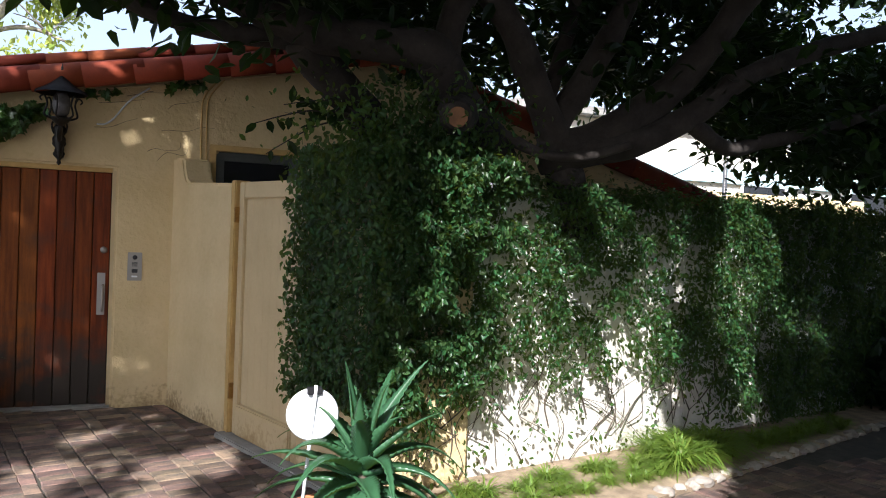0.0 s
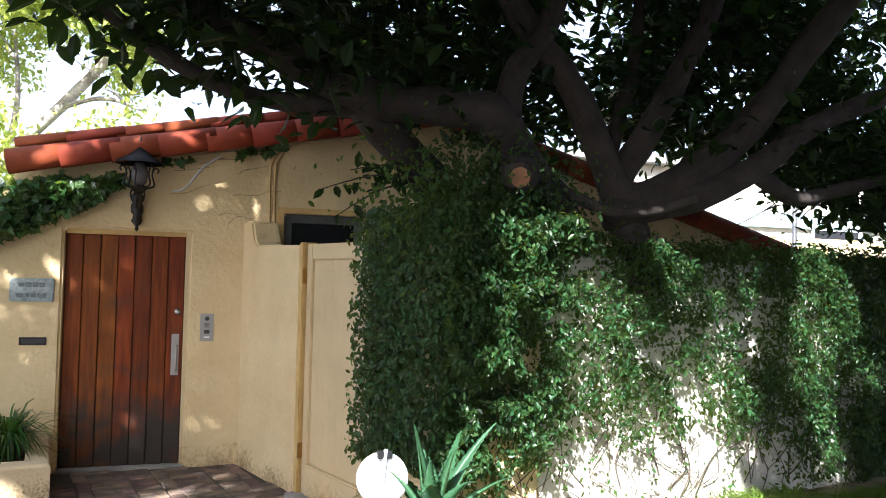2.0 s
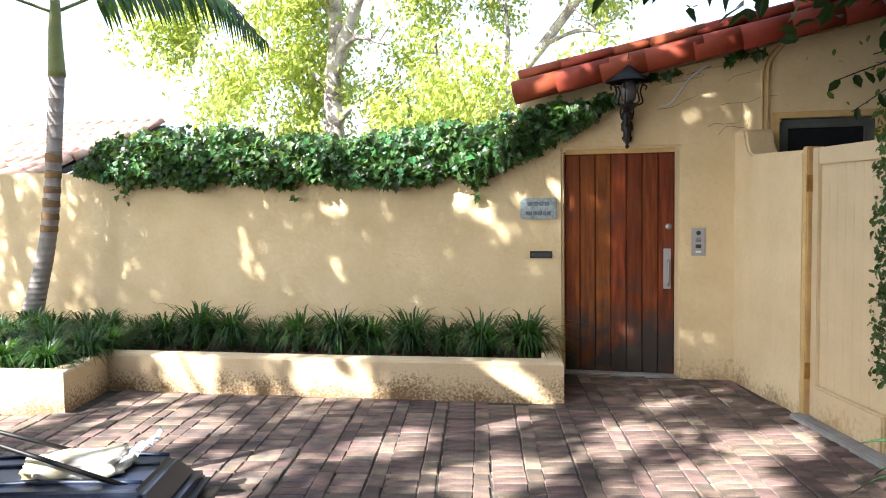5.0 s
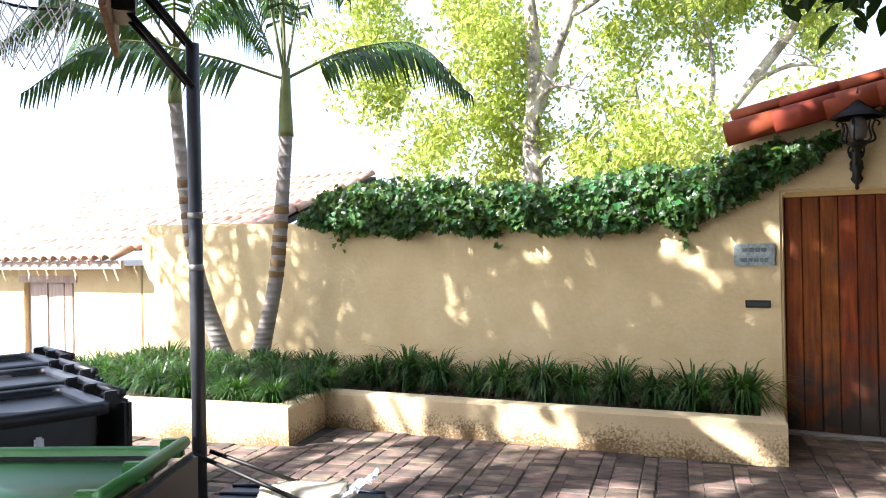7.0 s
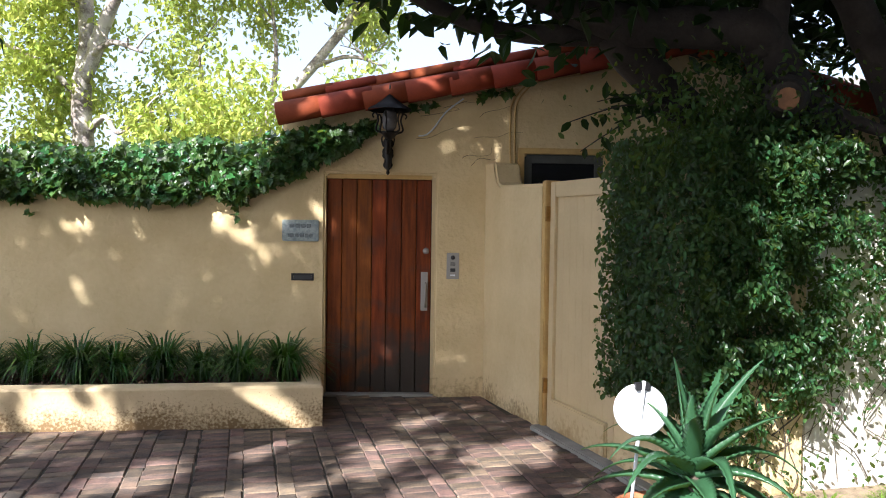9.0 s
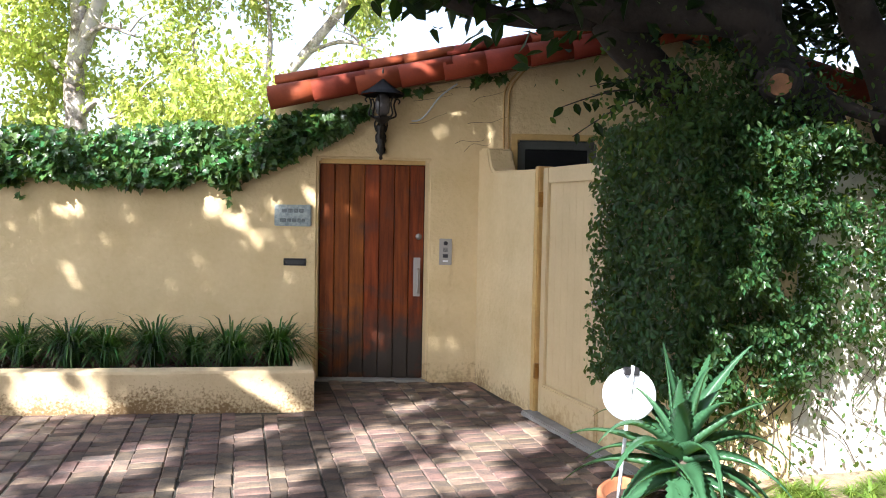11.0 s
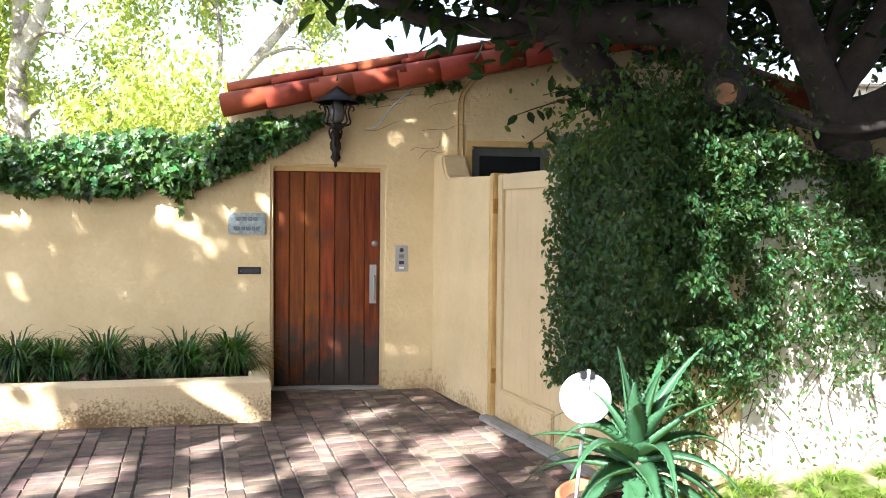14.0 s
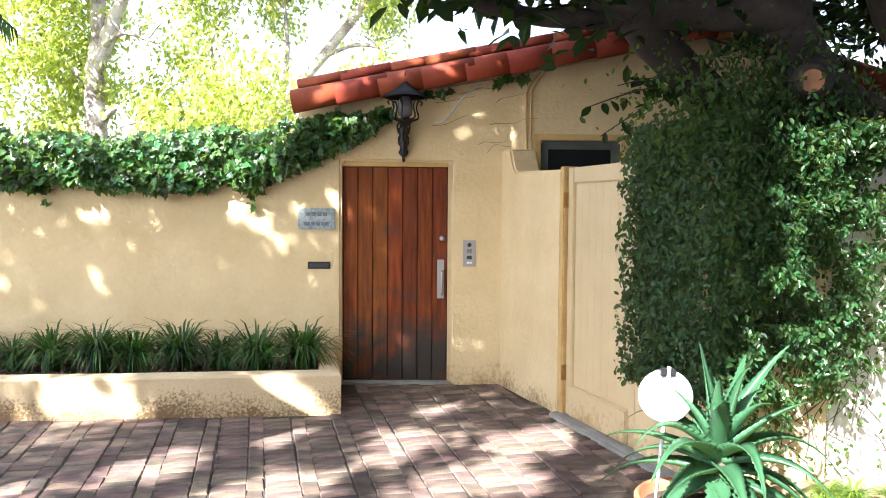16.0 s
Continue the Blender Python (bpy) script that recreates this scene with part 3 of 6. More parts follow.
def build_roof():
    roof = thing("tile_roof", (0, 0, 0), "low gable roof of red clay barrel tiles", "roof", kind="structure")
    tilt = math.degrees(math.atan(SLOPE))
    bm = plate([(-0.36, roof_z(-0.36) - 0.06), (-0.36, roof_z(-0.36) - 0.01), (3.3, roof_z(3.3) - 0.01), (7.8, roof_z(7.8) - 0.01), (7.8, roof_z(7.8) - 0.06), (3.3, roof_z(3.3) - 0.06)], [], -0.1, 6.0)
    part("deck", bm, DARK, roof)
    me = mesh_of("tile", barrel(0.47, 0.103, 0.094), TILE, True)
    rng = random.Random(4)
    for row in range(9):
        y = -0.03 + row * 0.215
        for k in range(10):
            x = -0.38 + k * 0.39 + (0.14 if row % 2 else 0.0)
            ob = new("tile", me)
            ob.parent = roof
            lift = 0.075 if row == 0 else 0.04
            ob.matrix_basis = pose(x, y + rng.uniform(-0.006, 0.006), roof_z(x) + lift + 0.012, rng.uniform(-2, 2), -tilt - 1.6, rng.uniform(-1.2, 1.2))
    # the verge: tiles laid on their side along the edge
    me2 = mesh_of("verge_tile", barrel(0.49, 0.118, 0.110), TILE, True)
    for k in range(10):
        x = -0.42 + k * 0.39
        ob = new("verge_tile", me2)
        ob.parent = roof
        ob.matrix_basis = Matrix.Translation((x, -0.17, roof_z(x) - 0.045 + rng.uniform(-0.004, 0.004))) @ pose(0, 0, 0, 0, -tilt - 1.0, rng.uniform(-0.6, 0.6)) @ pose(0, 0, 0, 62, 0, 0)
    for k in range(11):
        x = 7.8 - k * 0.39
        ob = new("verge_tile", me2)
        ob.parent = roof
        ob.matrix_basis = Matrix.Translation((x, -0.17, roof_z(x) - 0.03)) @ pose(0, 0, 0, 0, 0, 180) @ pose(0, 0, 0, 0, -math.degrees(math.atan(0.30)) - 1.0, 0) @ pose(0, 0, 0, -62, 0, 0)
    me3 = mesh_of("tile_down", barrel(0.46, 0.105, 0.088), TILE, True)
    for row in range(6):
        for k in range(11):
            x = 7.9 - k * 0.39
            ob = new("tile", me3)
            ob.parent = roof
            ob.matrix_basis = pose(x, -0.15 + row * 0.215, roof_z(x) + 0.005, 0, -math.degrees(math.atan(0.30)) - 2, 180)


build_roof()


# ---- window ----
def build_window():
    w = thing("window_side", (0, 0, 0), "small slate-painted window under the roof", "window", kind="structure")
    bm = plate([(1.86, 1.4), (1.86, 2.30), (2.62, 2.30), (2.62, 1.4)], [[(1.94, 1.48), (2.54, 1.48), (2.54, 2.22), (1.94, 2.22)]], 0.06, 0.06, 0.004)
    part("window_frame", bm, WINDOW_PAINT, w)
    part("pane", boxed(1.93, 2.55, 0.09, 0.1, 1.46, 2.24), WINDOW_GLASS, w)
    bm = plate([(1.80, 1.4), (1.80, 2.355), (2.68, 2.355), (2.68, 1.4)], [[(1.86, 1.4), (2.62, 1.4), (2.62, 2.30), (1.86, 2.30)]], -0.015, 0.03, 0.004)
    part("trim", bm, PLASTER_TRIM, w)


build_window()


# ---- ficus tree ----
STUB = ((3.01, -2.81, 2.41), (2.92, -3.04, 2.35))


def build_tree():
    tree = thing("ficus_tree", (3.3, -2.5, 0), "spreading broad-leaved tree with grey bark above the ivy wall", "tree")
    inv = tree.matrix_basis.inverted()
    tips = []

    def limb(name, pts, r0, r1):
        q = [inv @ Vector(p) for p in pts]
        part(name, tube(q, r0, r1, 12, rough=0.22), BARK, tree, smooth=True)
        tips.append([Vector(p) for p in pts])

    limb("trunk", [(3.61, -2.37, 1.61), (3.52, -2.42, 2.01), (3.35, -2.55, 2.27), (3.07, -2.65, 2.51), (2.9, -2.73, 2.73)], 0.181, 0.141)
    limb("limb", [(2.91, -2.72, 2.7), (2.81, -2.76, 2.79), (2.46, -2.77, 2.79), (2.02, -2.81, 2.8), (1.6, -2.87, 2.95), (1.21, -2.93, 3.09), (0.88, -3.01, 3.21), (0.5, -3.13, 3.36)], 0.141, 0.079)
    limb("trunk", [(2.8, -2.24, 1.84), (2.59, -2.38, 2.33), (2.27, -2.53, 2.57), (1.99, -2.77, 2.78)], 0.136, 0.113)
    limb("branch", [(1.97, -2.73, 2.75), (1.48, -2.82, 2.73), (1.16, -2.9, 2.77), (0.89, -3.0, 2.87), (0.59, -3.15, 3.04), (0.35, -3.31, 3.18)], 0.062, 0.034)
    limb("limb", [(2.94, -2.73, 2.7), (3.01, -2.72, 3.06), (3.18, -2.79, 3.36), (3.26, -2.94, 3.65), (3.37, -3.12, 4.18)], 0.096, 0.056)
    limb("trunk", [(4.18, -2.43, 1.62), (4.05, -2.47, 2.03), (3.92, -2.5, 2.35), (3.68, -2.56, 2.72), (3.47, -2.63, 3.05), (3.16, -2.66, 3.36), (2.85, -2.7, 3.76)], 0.147, 0.079)
    limb("limb", [(3.88, -2.49, 2.39), (4.11, -2.52, 2.76), (4.36, -2.56, 3.23), (4.55, -2.63, 3.65), (4.62, -2.79, 4.09)], 0.107, 0.068)
    limb("branch", [(3.82, -2.47, 2.55), (4.05, -2.33, 3.04), (4.18, -2.28, 3.5), (4.2, -2.31, 4.01)], 0.062, 0.040)
    limb("limb", [(3.94, -2.5, 2.27), (4.35, -2.58, 2.45), (4.77, -2.66, 2.77), (5.07, -2.78, 3.16), (5.25, -2.97, 3.54), (5.46, -3.17, 3.91)], 0.141, 0.085)
    limb("limb", [(3.8, -2.51, 2.2), (4.44, -2.66, 2.34), (4.93, -2.71, 2.58), (5.4, -2.75, 2.92), (6.04, -2.84, 3.19), (6.92, -3.01, 3.46)], 0.113, 0.062)
    limb("branch", [(4.93, -2.71, 2.54), (5.38, -2.6, 2.39), (5.87, -2.52, 2.49), (6.57, -2.51, 2.67), (7.48, -2.58, 3.0)], 0.068, 0.040)
    limb("branch", [(3.39, -2.69, 2.32), (3.67, -2.75, 2.21), (3.98, -2.81, 2.21), (4.31, -2.85, 2.31)], 0.040, 0.028)
    a, e = inv @ Vector(STUB[0]), inv @ Vector(STUB[1])
    stub = part("cut_stub", tube([a, a.lerp(e, 0.6), e], 0.14, 0.085, 14, rough=0.2), BARK, tree, smooth=True)
    d = (e - a).normalized()
    part("cut_face", rod(e - d * 0.01, e + d * 0.012, 0.062, 18), CUT_WOOD, stub, "pale brown sawn face")
    return tree, tips


TREE, LIMB_LINES = build_tree()


# where the sun finds its way through the crowns
WALL_SPOTS = [(3.28, 0.56, 0.2), (3.5, 0.22, 0.3), (3.9, 0.3, 0.34), (4.3, 0.3, 0.36), (4.75, 0.25, 0.32), (4.1, 0.72, 0.2), (3.76, 1.08, 0.17), (6.0, 1.62, 0.2),
              (6.25, 1.5, 0.2), (5.95, 1.15, 0.2), (5.95, 0.85, 0.2), (6.2, 0.42, 0.16), (7.25, 0.78, 0.12), (3.09, 1.74, 0.1), (4.58, 0.9, 0.14), (3.37, 1.38, 0.15),
              (3.63, 0.8, 0.16), (4.31, 1.7, 0.13), (3.0, 1.5, 0.08), (4.0, 1.4, 0.12), (4.9, 1.3, 0.10), (5.2, 0.6, 0.10), (3.5, 1.75, 0.07), (2.95, 0.5, 0.1)]
spots = random.Random(5)
WALL_SPOTS += [(spots.uniform(2.95, 5.3), spots.uniform(0.6, 1.9), spots.uniform(0.04, 0.08)) for _ in range(16)]
WALL_SPOTS += [(spots.uniform(3.0, 5.2), spots.uniform(0.55, 1.85), spots.uniform(0.08, 0.15)) for _ in range(8)]
WALL_SPOTS += [(2.75, 0.25, 0.2), (2.95, 0.2, 0.2), (6.1, 1.35, 0.2), (6.05, 0.65, 0.15), (6.75, 0.9, 0.1), (3.05, 0.85, 0.12), (2.7, 0.75, 0.06)]
SUN_GAPS = [(tuple(IVY_A + IVY_DIR * ((x - IVY_A.x) / IVY_DIR.x) + IVY_OUT * 0.08 + Vector((0, 0, z))), r) for x, z, r in WALL_SPOTS]
SUN_GAPS += [((2.9, -3.2, 0.1), 0.2), ((3.3, -3.25, 0.1), 0.36), ((3.7, -3.3, 0.1), 0.42), ((4.15, -3.2, 0.1), 0.42), ((4.6, -3.05, 0.1), 0.36), ((4.95, -2.9, 0.1), 0.22), ((4.3, -3.5, 0.0), 0.3), ((3.8, -3.65, 0.0), 0.3), ((3.3, -3.75, 0.0), 0.2),
            ((1.60, 0, 2.30), 0.05), ((1.79, 0, 2.64), 0.02), ((1.70, 0, 2.48), 0.025), ((1.45, 0, 2.95), 0.02), ((1.28, 0, 0.36), 0.035), ((-1.92, -1.34, 0.15), 0.14),
            ((-1.53, -1.3, 0.13), 0.12), ((-0.62, -1.22, 0.19), 0.12), ((-0.24, -1.2, 0.19), 0.10), ((1.59, -1.82, 0), 0.24), ((0.93, -0.91, 0), 0.12),
            ((0.96, -2.72, 0), 0.2), ((1.27, -2.67, 0), 0.2), ((-0.07, -2.81, 0), 0.24), ((-0.23, -1.75, 0), 0.16), ((-0.9, -2.4, 0), 0.2),
            ((2.2, -3.87, 0.62), 0.40), ((2.42, -3.87, 0.5), 0.28), ((2.0, -3.9, 0.4), 0.12), ((-3.1, -1.5, 0.2), 0.2), ((-2.6, -2.6, 0), 0.3), ((-1.7, -3.2, 0), 0.3),
            ((-4.4, -2.4, 0.2), 0.5), ((-0.1, -0.3, 2.7), 0.12), ((0.95, -0.3, 2.95), 0.08), ((-3.4, -0.1, 1.3), 0.06), ((0.9, -3.6, 0), 0.22)]

SUN_GAPS += [((spots.uniform(-5.2, -0.5), -0.12, spots.uniform(1.95, 2.45)), spots.uniform(0.08, 0.16)) for _ in range(46)]
SUN_GAPS += [((spots.uniform(-4.6, 0.9), spots.uniform(-4.6, -1.6), 0.0), spots.uniform(0.08, 0.2)) for _ in range(26)]


WALL_GAPS = [((-0.92, 0, 1.61), 0.06), ((-0.62, 0, 1.53), 0.045), ((-0.45, 0, 1.66), 0.02), ((-2.25, 0, 0.97), 0.05), ((-3.3, 0, 1.1), 0.07), ((-3.0, 0, 0.85), 0.05), ((-0.2, 0, 1.32), 0.04), ((-0.05, 0, 1.75), 0.04), ((-1.1, 0, 1.2), 0.04), ((-2.6, 0, 1.35), 0.05)]
SUN_GAPS += WALL_GAPS


def sunlit(P, gaps=SUN_GAPS):
    """True for places that would shade one of the gaps."""
    hit = np.zeros(len(P), bool)
    d = np.array(SUN_DIR)
    for c, r in gaps:
        o = P - np.array(c)
        along = o @ d
        hit |= (np.linalg.norm(o - along[:, None] * d, axis=1) < r * 1.2 + 0.045) & (along < 0)
    return hit


def build_canopy():
    rng = np.random.default_rng(11)
    eye = np.array((1.05, -7.46, 1.63))
    centres = []
    while len(centres) < 2300:
        x, y, z = rng.uniform(-0.5, 11.5), rng.uniform(-6.5, 1.2), rng.uniform(2.35, 5.4)
        if ((x - 5.0) / 6.2) ** 2 + ((y + 2.9) / 4.3) ** 2 + ((z - 2.7) / 2.8) ** 2 > 1:
            continue
        if math.hypot(x - eye[0], y - eye[1]) < 1.7:
            continue
        # the underside of the crown: lower towards the far end of the garden wall
        ahead = math.hypot(x - eye[0], y - eye[1])
        yaw = math.degrees(math.atan2(-(x - eye[0]), y - eye[1]))
        rise = math.degrees(math.atan2(z - 0.22 - eye[2], ahead))
        floor = np.interp(yaw, (-52, -46, -43, -36, -30, -22, -12, -6, 0, 12, 30), (-2, 0.5, 5.0, 8.8, 10.2, 10.5, 12.5, 15.5, 19.5, 23, 28))
        if rise < floor + 2.5 * noise.noise((x * 1.3, y * 1.3, z)):
            continue
        if yaw < -20 and rise > 11 and noise.noise((yaw * 0.16, rise * 0.2, 5.0)) > (0.35 if rise > 15 else -0.30 if yaw < -30 else 0.05):
            continue
        # the limbs stay clear on the side of the drive
        if y < -2.75 and yaw < 3 and rise < 27:
            continue
        centres.append((x, y, z))
    # unseen clumps overhead, added to shade the garden wall, pavement's end and gate
    d = np.array(SUN_DIR)
    made = 0
    while made < 4000:
        pick = rng.random()
        if pick < 0.21:
            q = np.array(IVY_A) + rng.uniform(-0.2, 6.2) * np.array(IVY_DIR) + np.array((0, 0, rng.uniform(0, 2.1)))
        elif pick < 0.74:
            q = np.array((rng.uniform(2.6, 11.0), rng.uniform(-5.6, 1.0), 0.0))
        elif pick < 0.92:
            q = np.array((rng.uniform(7.0, 17.0), rng.uniform(-1.5, 2.6), rng.uniform(0.3, 2.2)))
        else:
            f = rng.random()
            q = np.array((1.5 + 0.9 * f, -2.8 * f, rng.uniform(0, 2.0)))
        c = q - d * rng.uniform(4.5, 9.0)
        if c[2] < 3.1:
            continue
        ahead = math.hypot(c[0] - eye[0], c[1] - eye[1])
        turn = math.degrees(math.atan2(-(c[0] - eye[0]), c[1] - eye[1]))
        if abs(turn) < 68 and math.degrees(math.atan2(c[2] - 0.5 - eye[2], ahead)) < 27:
            continue
        centres.append(tuple(c))
        made += 1
    # unseen clumps added above the door area to cut its sky light
    made = 0
    while made < 420:
        c = np.array((rng.uniform(-0.2, 4.2), rng.uniform(-5.0, 0.8), rng.uniform(3.6, 5.8)))
        ahead = math.hypot(c[0] - eye[0], c[1] - eye[1])
        if math.degrees(math.atan2(c[2] - 0.45 - eye[2], ahead)) < 26:
            continue
        centres.append(tuple(c))
        made += 1
    # more unseen clumps further up, added to shade the boundary wall
    made = 0
    while made < 520:
        c = np.array((rng.uniform(8.5, 18.0), 2.6, rng.uniform(0.3, 2.2))) - d * rng.uniform(8.5, 12.5)
        ahead = math.hypot(c[0] - eye[0], c[1] - eye[1])
        if math.degrees(math.atan2(c[2] - 0.5 - eye[2], ahead)) > 26:
            centres.append(tuple(c))
        made += 1
    # unseen clumps added over pavement and road behind the camera to block sky
    for _ in range(900):
        centres.append((rng.uniform(0.2, 9.5), rng.uniform(-11.0, -6.2), rng.uniform(4.3, 6.6)))
    # sprays along the two limbs that reach over the drive
    for line, lo in ((LIMB_LINES[1], 3), (LIMB_LINES[3], 1)):
        for a, b in zip(line[lo:], line[lo + 1:]):
            for k in range(5):
                q = a.lerp(b, rng.random())
                centres.append((q.x + rng.normal(0, 0.12), q.y + rng.normal(0, 0.15), q.z + rng.uniform(0.0, 0.22)))
    P = np.concatenate([rng.normal(c, (0.2, 0.2, 0.13), (rng.integers(14, 26), 3)) for c in centres])
    P = P[~sunlit(P)]
    N = rng.normal(size=P.shape) * 0.65 + (0, 0, 1.0)
    leaves("crown", P - np.array(TREE.location), N, rng.uniform(0.10, 0.185, len(P)), FICUS, TREE, LEAF_BROAD, droop=0.5, rng=rng)
    # the hanging spray of leaves in front of the house wall
    for tip in ((1.78, -2.5, 2.26), (1.9, -2.4, 2.1), (1.98, -2.5, 2.4)):
        a, e = Vector((2.45, -2.75, 2.34)), Vector(tip)
        line = spline([a, a.lerp(e, 0.5) + Vector((0, 0, 0.06)), e], 6)
        twig = part("twig", tube([tuple(p - TREE.location) for p in line[::3]], 0.008, 0.003, 5), BARK, TREE)
        P = np.array([line[3 + q % 9] + Vector(rng.normal(0, 0.02, 3)) for q in range(15)])
        tagged(leaves("leaf_spray", P - np.array(TREE.location), rng.normal(size=P.shape) * 0.6 + (0, -0.6, 0.5), rng.uniform(0.075, 0.115, len(P)), FICUS, twig, LEAF_BROAD, droop=0.4, rng=rng), kind="stuff")


build_canopy()


def build_shade_tree():
    """The street tree behind the camera that dapples the drive and the yellow wall."""
    rng = np.random.default_rng(17)
    t = thing("street_tree", (-6.6, -11.4, 0), "tall leafy street tree that shades the drive", "tree")
    part("trunk", tube([(0, 0, -0.2), (0.1, 0.1, 2.2), (-0.2, 0.2, 4.2), (-0.8, 0.6, 6.4)], 0.26, 0.13, 12, rough=0.15), BARK, t, smooth=True)
    for e in ((-3.5, 1.5, 7.6), (1.2, 0.6, 7.2), (0.5, 3.2, 8.2), (-2.2, 4.0, 8.6), (3.0, -0.5, 6.6)):
        part("limb", tube([(-0.2, 0.2, 4.2), (e[0] * 0.45, e[1] * 0.45, 5.9), e], 0.08, 0.02, 8, rough=0.2), BARK, t, smooth=True)
    d = np.array(SUN_DIR)
    P = []
    n = 0
    while n < 1850:
        if rng.random() < 0.55:
            q = np.array((rng.uniform(-8.0, 2.6), 0.0, rng.uniform(0.0, 3.1)))
            if q[0] < -4.7 and rng.random() < 0.45:
                continue
        else:
            q = np.array((rng.uniform(-4.6, 2.8), rng.uniform(-5.6, 0.0), 0.0))
        z = rng.uniform(5.6, 8.8)
        c = q - d * ((z - q[2]) / -d[2])
        if noise.noise((c[0] * 0.9, c[1] * 0.9, c[2] * 0.9)) < -0.42:
            continue
        P.append(rng.normal(c, 0.2, (18, 3)))
        n += 1
    P = np.concatenate(P)
    P = P[~sunlit(P)]
    leaves("crown", P - np.array(t.location), rng.normal(size=P.shape) * 0.6 - d * 0.8, rng.uniform(0.12, 0.22, len(P)), FICUS, t, droop=0.3, rng=rng)


build_shade_tree()


# ---- ivy ----
def build_wall_ivy():
    rng = np.random.default_rng(3)
    ivy = thing("ivy_hedge", tuple(IVY_A), "dense dark green ivy hanging over the garden wall", "ivy")
    base = np.array(IVY_A)
    out, along, up = np.array(IVY_OUT), np.array(IVY_DIR), np.array((0, 0, 1.0))
    n = 137000
    u = np.concatenate([rng.uniform(-0.02, IVY_LEN, 125000), rng.uniform(-0.02, 0.95, 12000)])
    v = rng.uniform(0.02, 2.25, n)
    clump = np.array([0.55 * noise.noise((a * 1.6, b * 1.3, 3.0)) + 0.75 * noise.noise((a * 4.5, b * 3.6, 9.0)) + 0.7 * noise.noise((a * 11, b * 9, 2.0)) for a, b in zip(u, v)])
    low = np.interp(u, (0, 0.6, 1.0, 2.6, 3.6, 4.4), (0.58, 0.70, 0.90, 0.82, 0.40, 0.05))
    cover = np.clip((v - low + 0.3) / 0.55 + 0.35 * np.clip(clump, -1, 1) * (v < low + 0.3), 0.03, 1)
    thick = np.interp(u, (0, 0.55, 1.0, 2.9, 4.2), (1.0, 0.95, 0.52, 0.46, 0.75))
    top = np.where(u < 1.2, 2.16 - 0.1 * u, 2.0) + 0.09 * clump
    keep = (rng.random(n) < cover * np.clip(thick + clump * 1.25, 0.02, 1)) & (v < top)
    keep &= ~((u < 0.15) & (v < 0.5 + 0.5 * np.maximum(0, -u)))
    u, v, clump = u[keep], v[keep], clump[keep]
    bulge = 0.07 + 0.15 * np.clip(v / 1.4, 0, 1) + 0.15 * clump + 0.06 * (u < 0.9)
    depth = np.maximum(bulge, 0.03) * rng.random(len(u)) ** 0.4
    P = u[:, None] * along + depth[:, None] * out + v[:, None] * up
    N = out[None] + rng.normal(size=P.shape) * 0.75 + (0, 0, 0.4)
    leaves("foliage", P, N, rng.uniform(0.022, 0.055, len(P)), IVY, ivy, LEAF_BROAD, 0.8, rng)
    # over the top and round the pier towards the gate
    m = 20000
    h = 8000
    u = np.concatenate([rng.uniform(-0.1, IVY_LEN, h), rng.uniform(-0.10, 0.10, m - h)])
    w = np.concatenate([rng.uniform(-0.3, 0.2, h), rng.uniform(-0.62, 0.2, m - h)])
    u[h:] += 0.25 * w[h:]
    v = np.concatenate([1.97 + rng.normal(0, 0.06, h) + np.where(u[:h] < 1.2, 0.16 - 0.1 * u[:h], 0), rng.uniform(0.55, 2.18, m - h)])
    P = u[:, None] * along + w[:, None] * out + v[:, None] * up
    N = rng.normal(size=P.shape) * 0.5 + np.where((np.arange(m) < h)[:, None], up, -along + out * 0.4)
    leaves("foliage", P, N, rng.uniform(0.026, 0.056, m), IVY, ivy, LEAF_BROAD, 0.7, rng)
    # a leafy mound climbing to the tree above the gate end
    k = 5000
    c = rng.normal(size=(k, 3)) * (0.34, 0.16, 0.20) + (0.42, 0.0, 2.2)
    P = c[:, :1] * along - c[:, 1:2] * out + c[:, 2:] * up
    leaves("foliage", P, rng.normal(size=P.shape) * 0.6 + out, rng.uniform(0.026, 0.056, k), IVY, ivy, LEAF_BROAD, 0.7, rng)
    # bare stems on the lower wall
    for s in range(96):
        x, z = (rng.uniform(0.05, 4.8) if s < 70 else rng.uniform(0.1, 0.8)), rng.uniform(0.0, 0.5)
        lean = rng.normal(0, 0.12)
        pts = []
        for q in range(5):
            pts.append(tuple(along * x + out * rng.uniform(0.012, 0.06) + up * z))
            z += rng.uniform(0.06, 0.24)
            x = max(x + lean + rng.normal(0, 0.09), 0.03)
        part("stem", tube(pts, rng.uniform(0.002, 0.006), 0.0015, 4, steps=3), STEM, ivy, "bare brown stem")


build_wall_ivy()


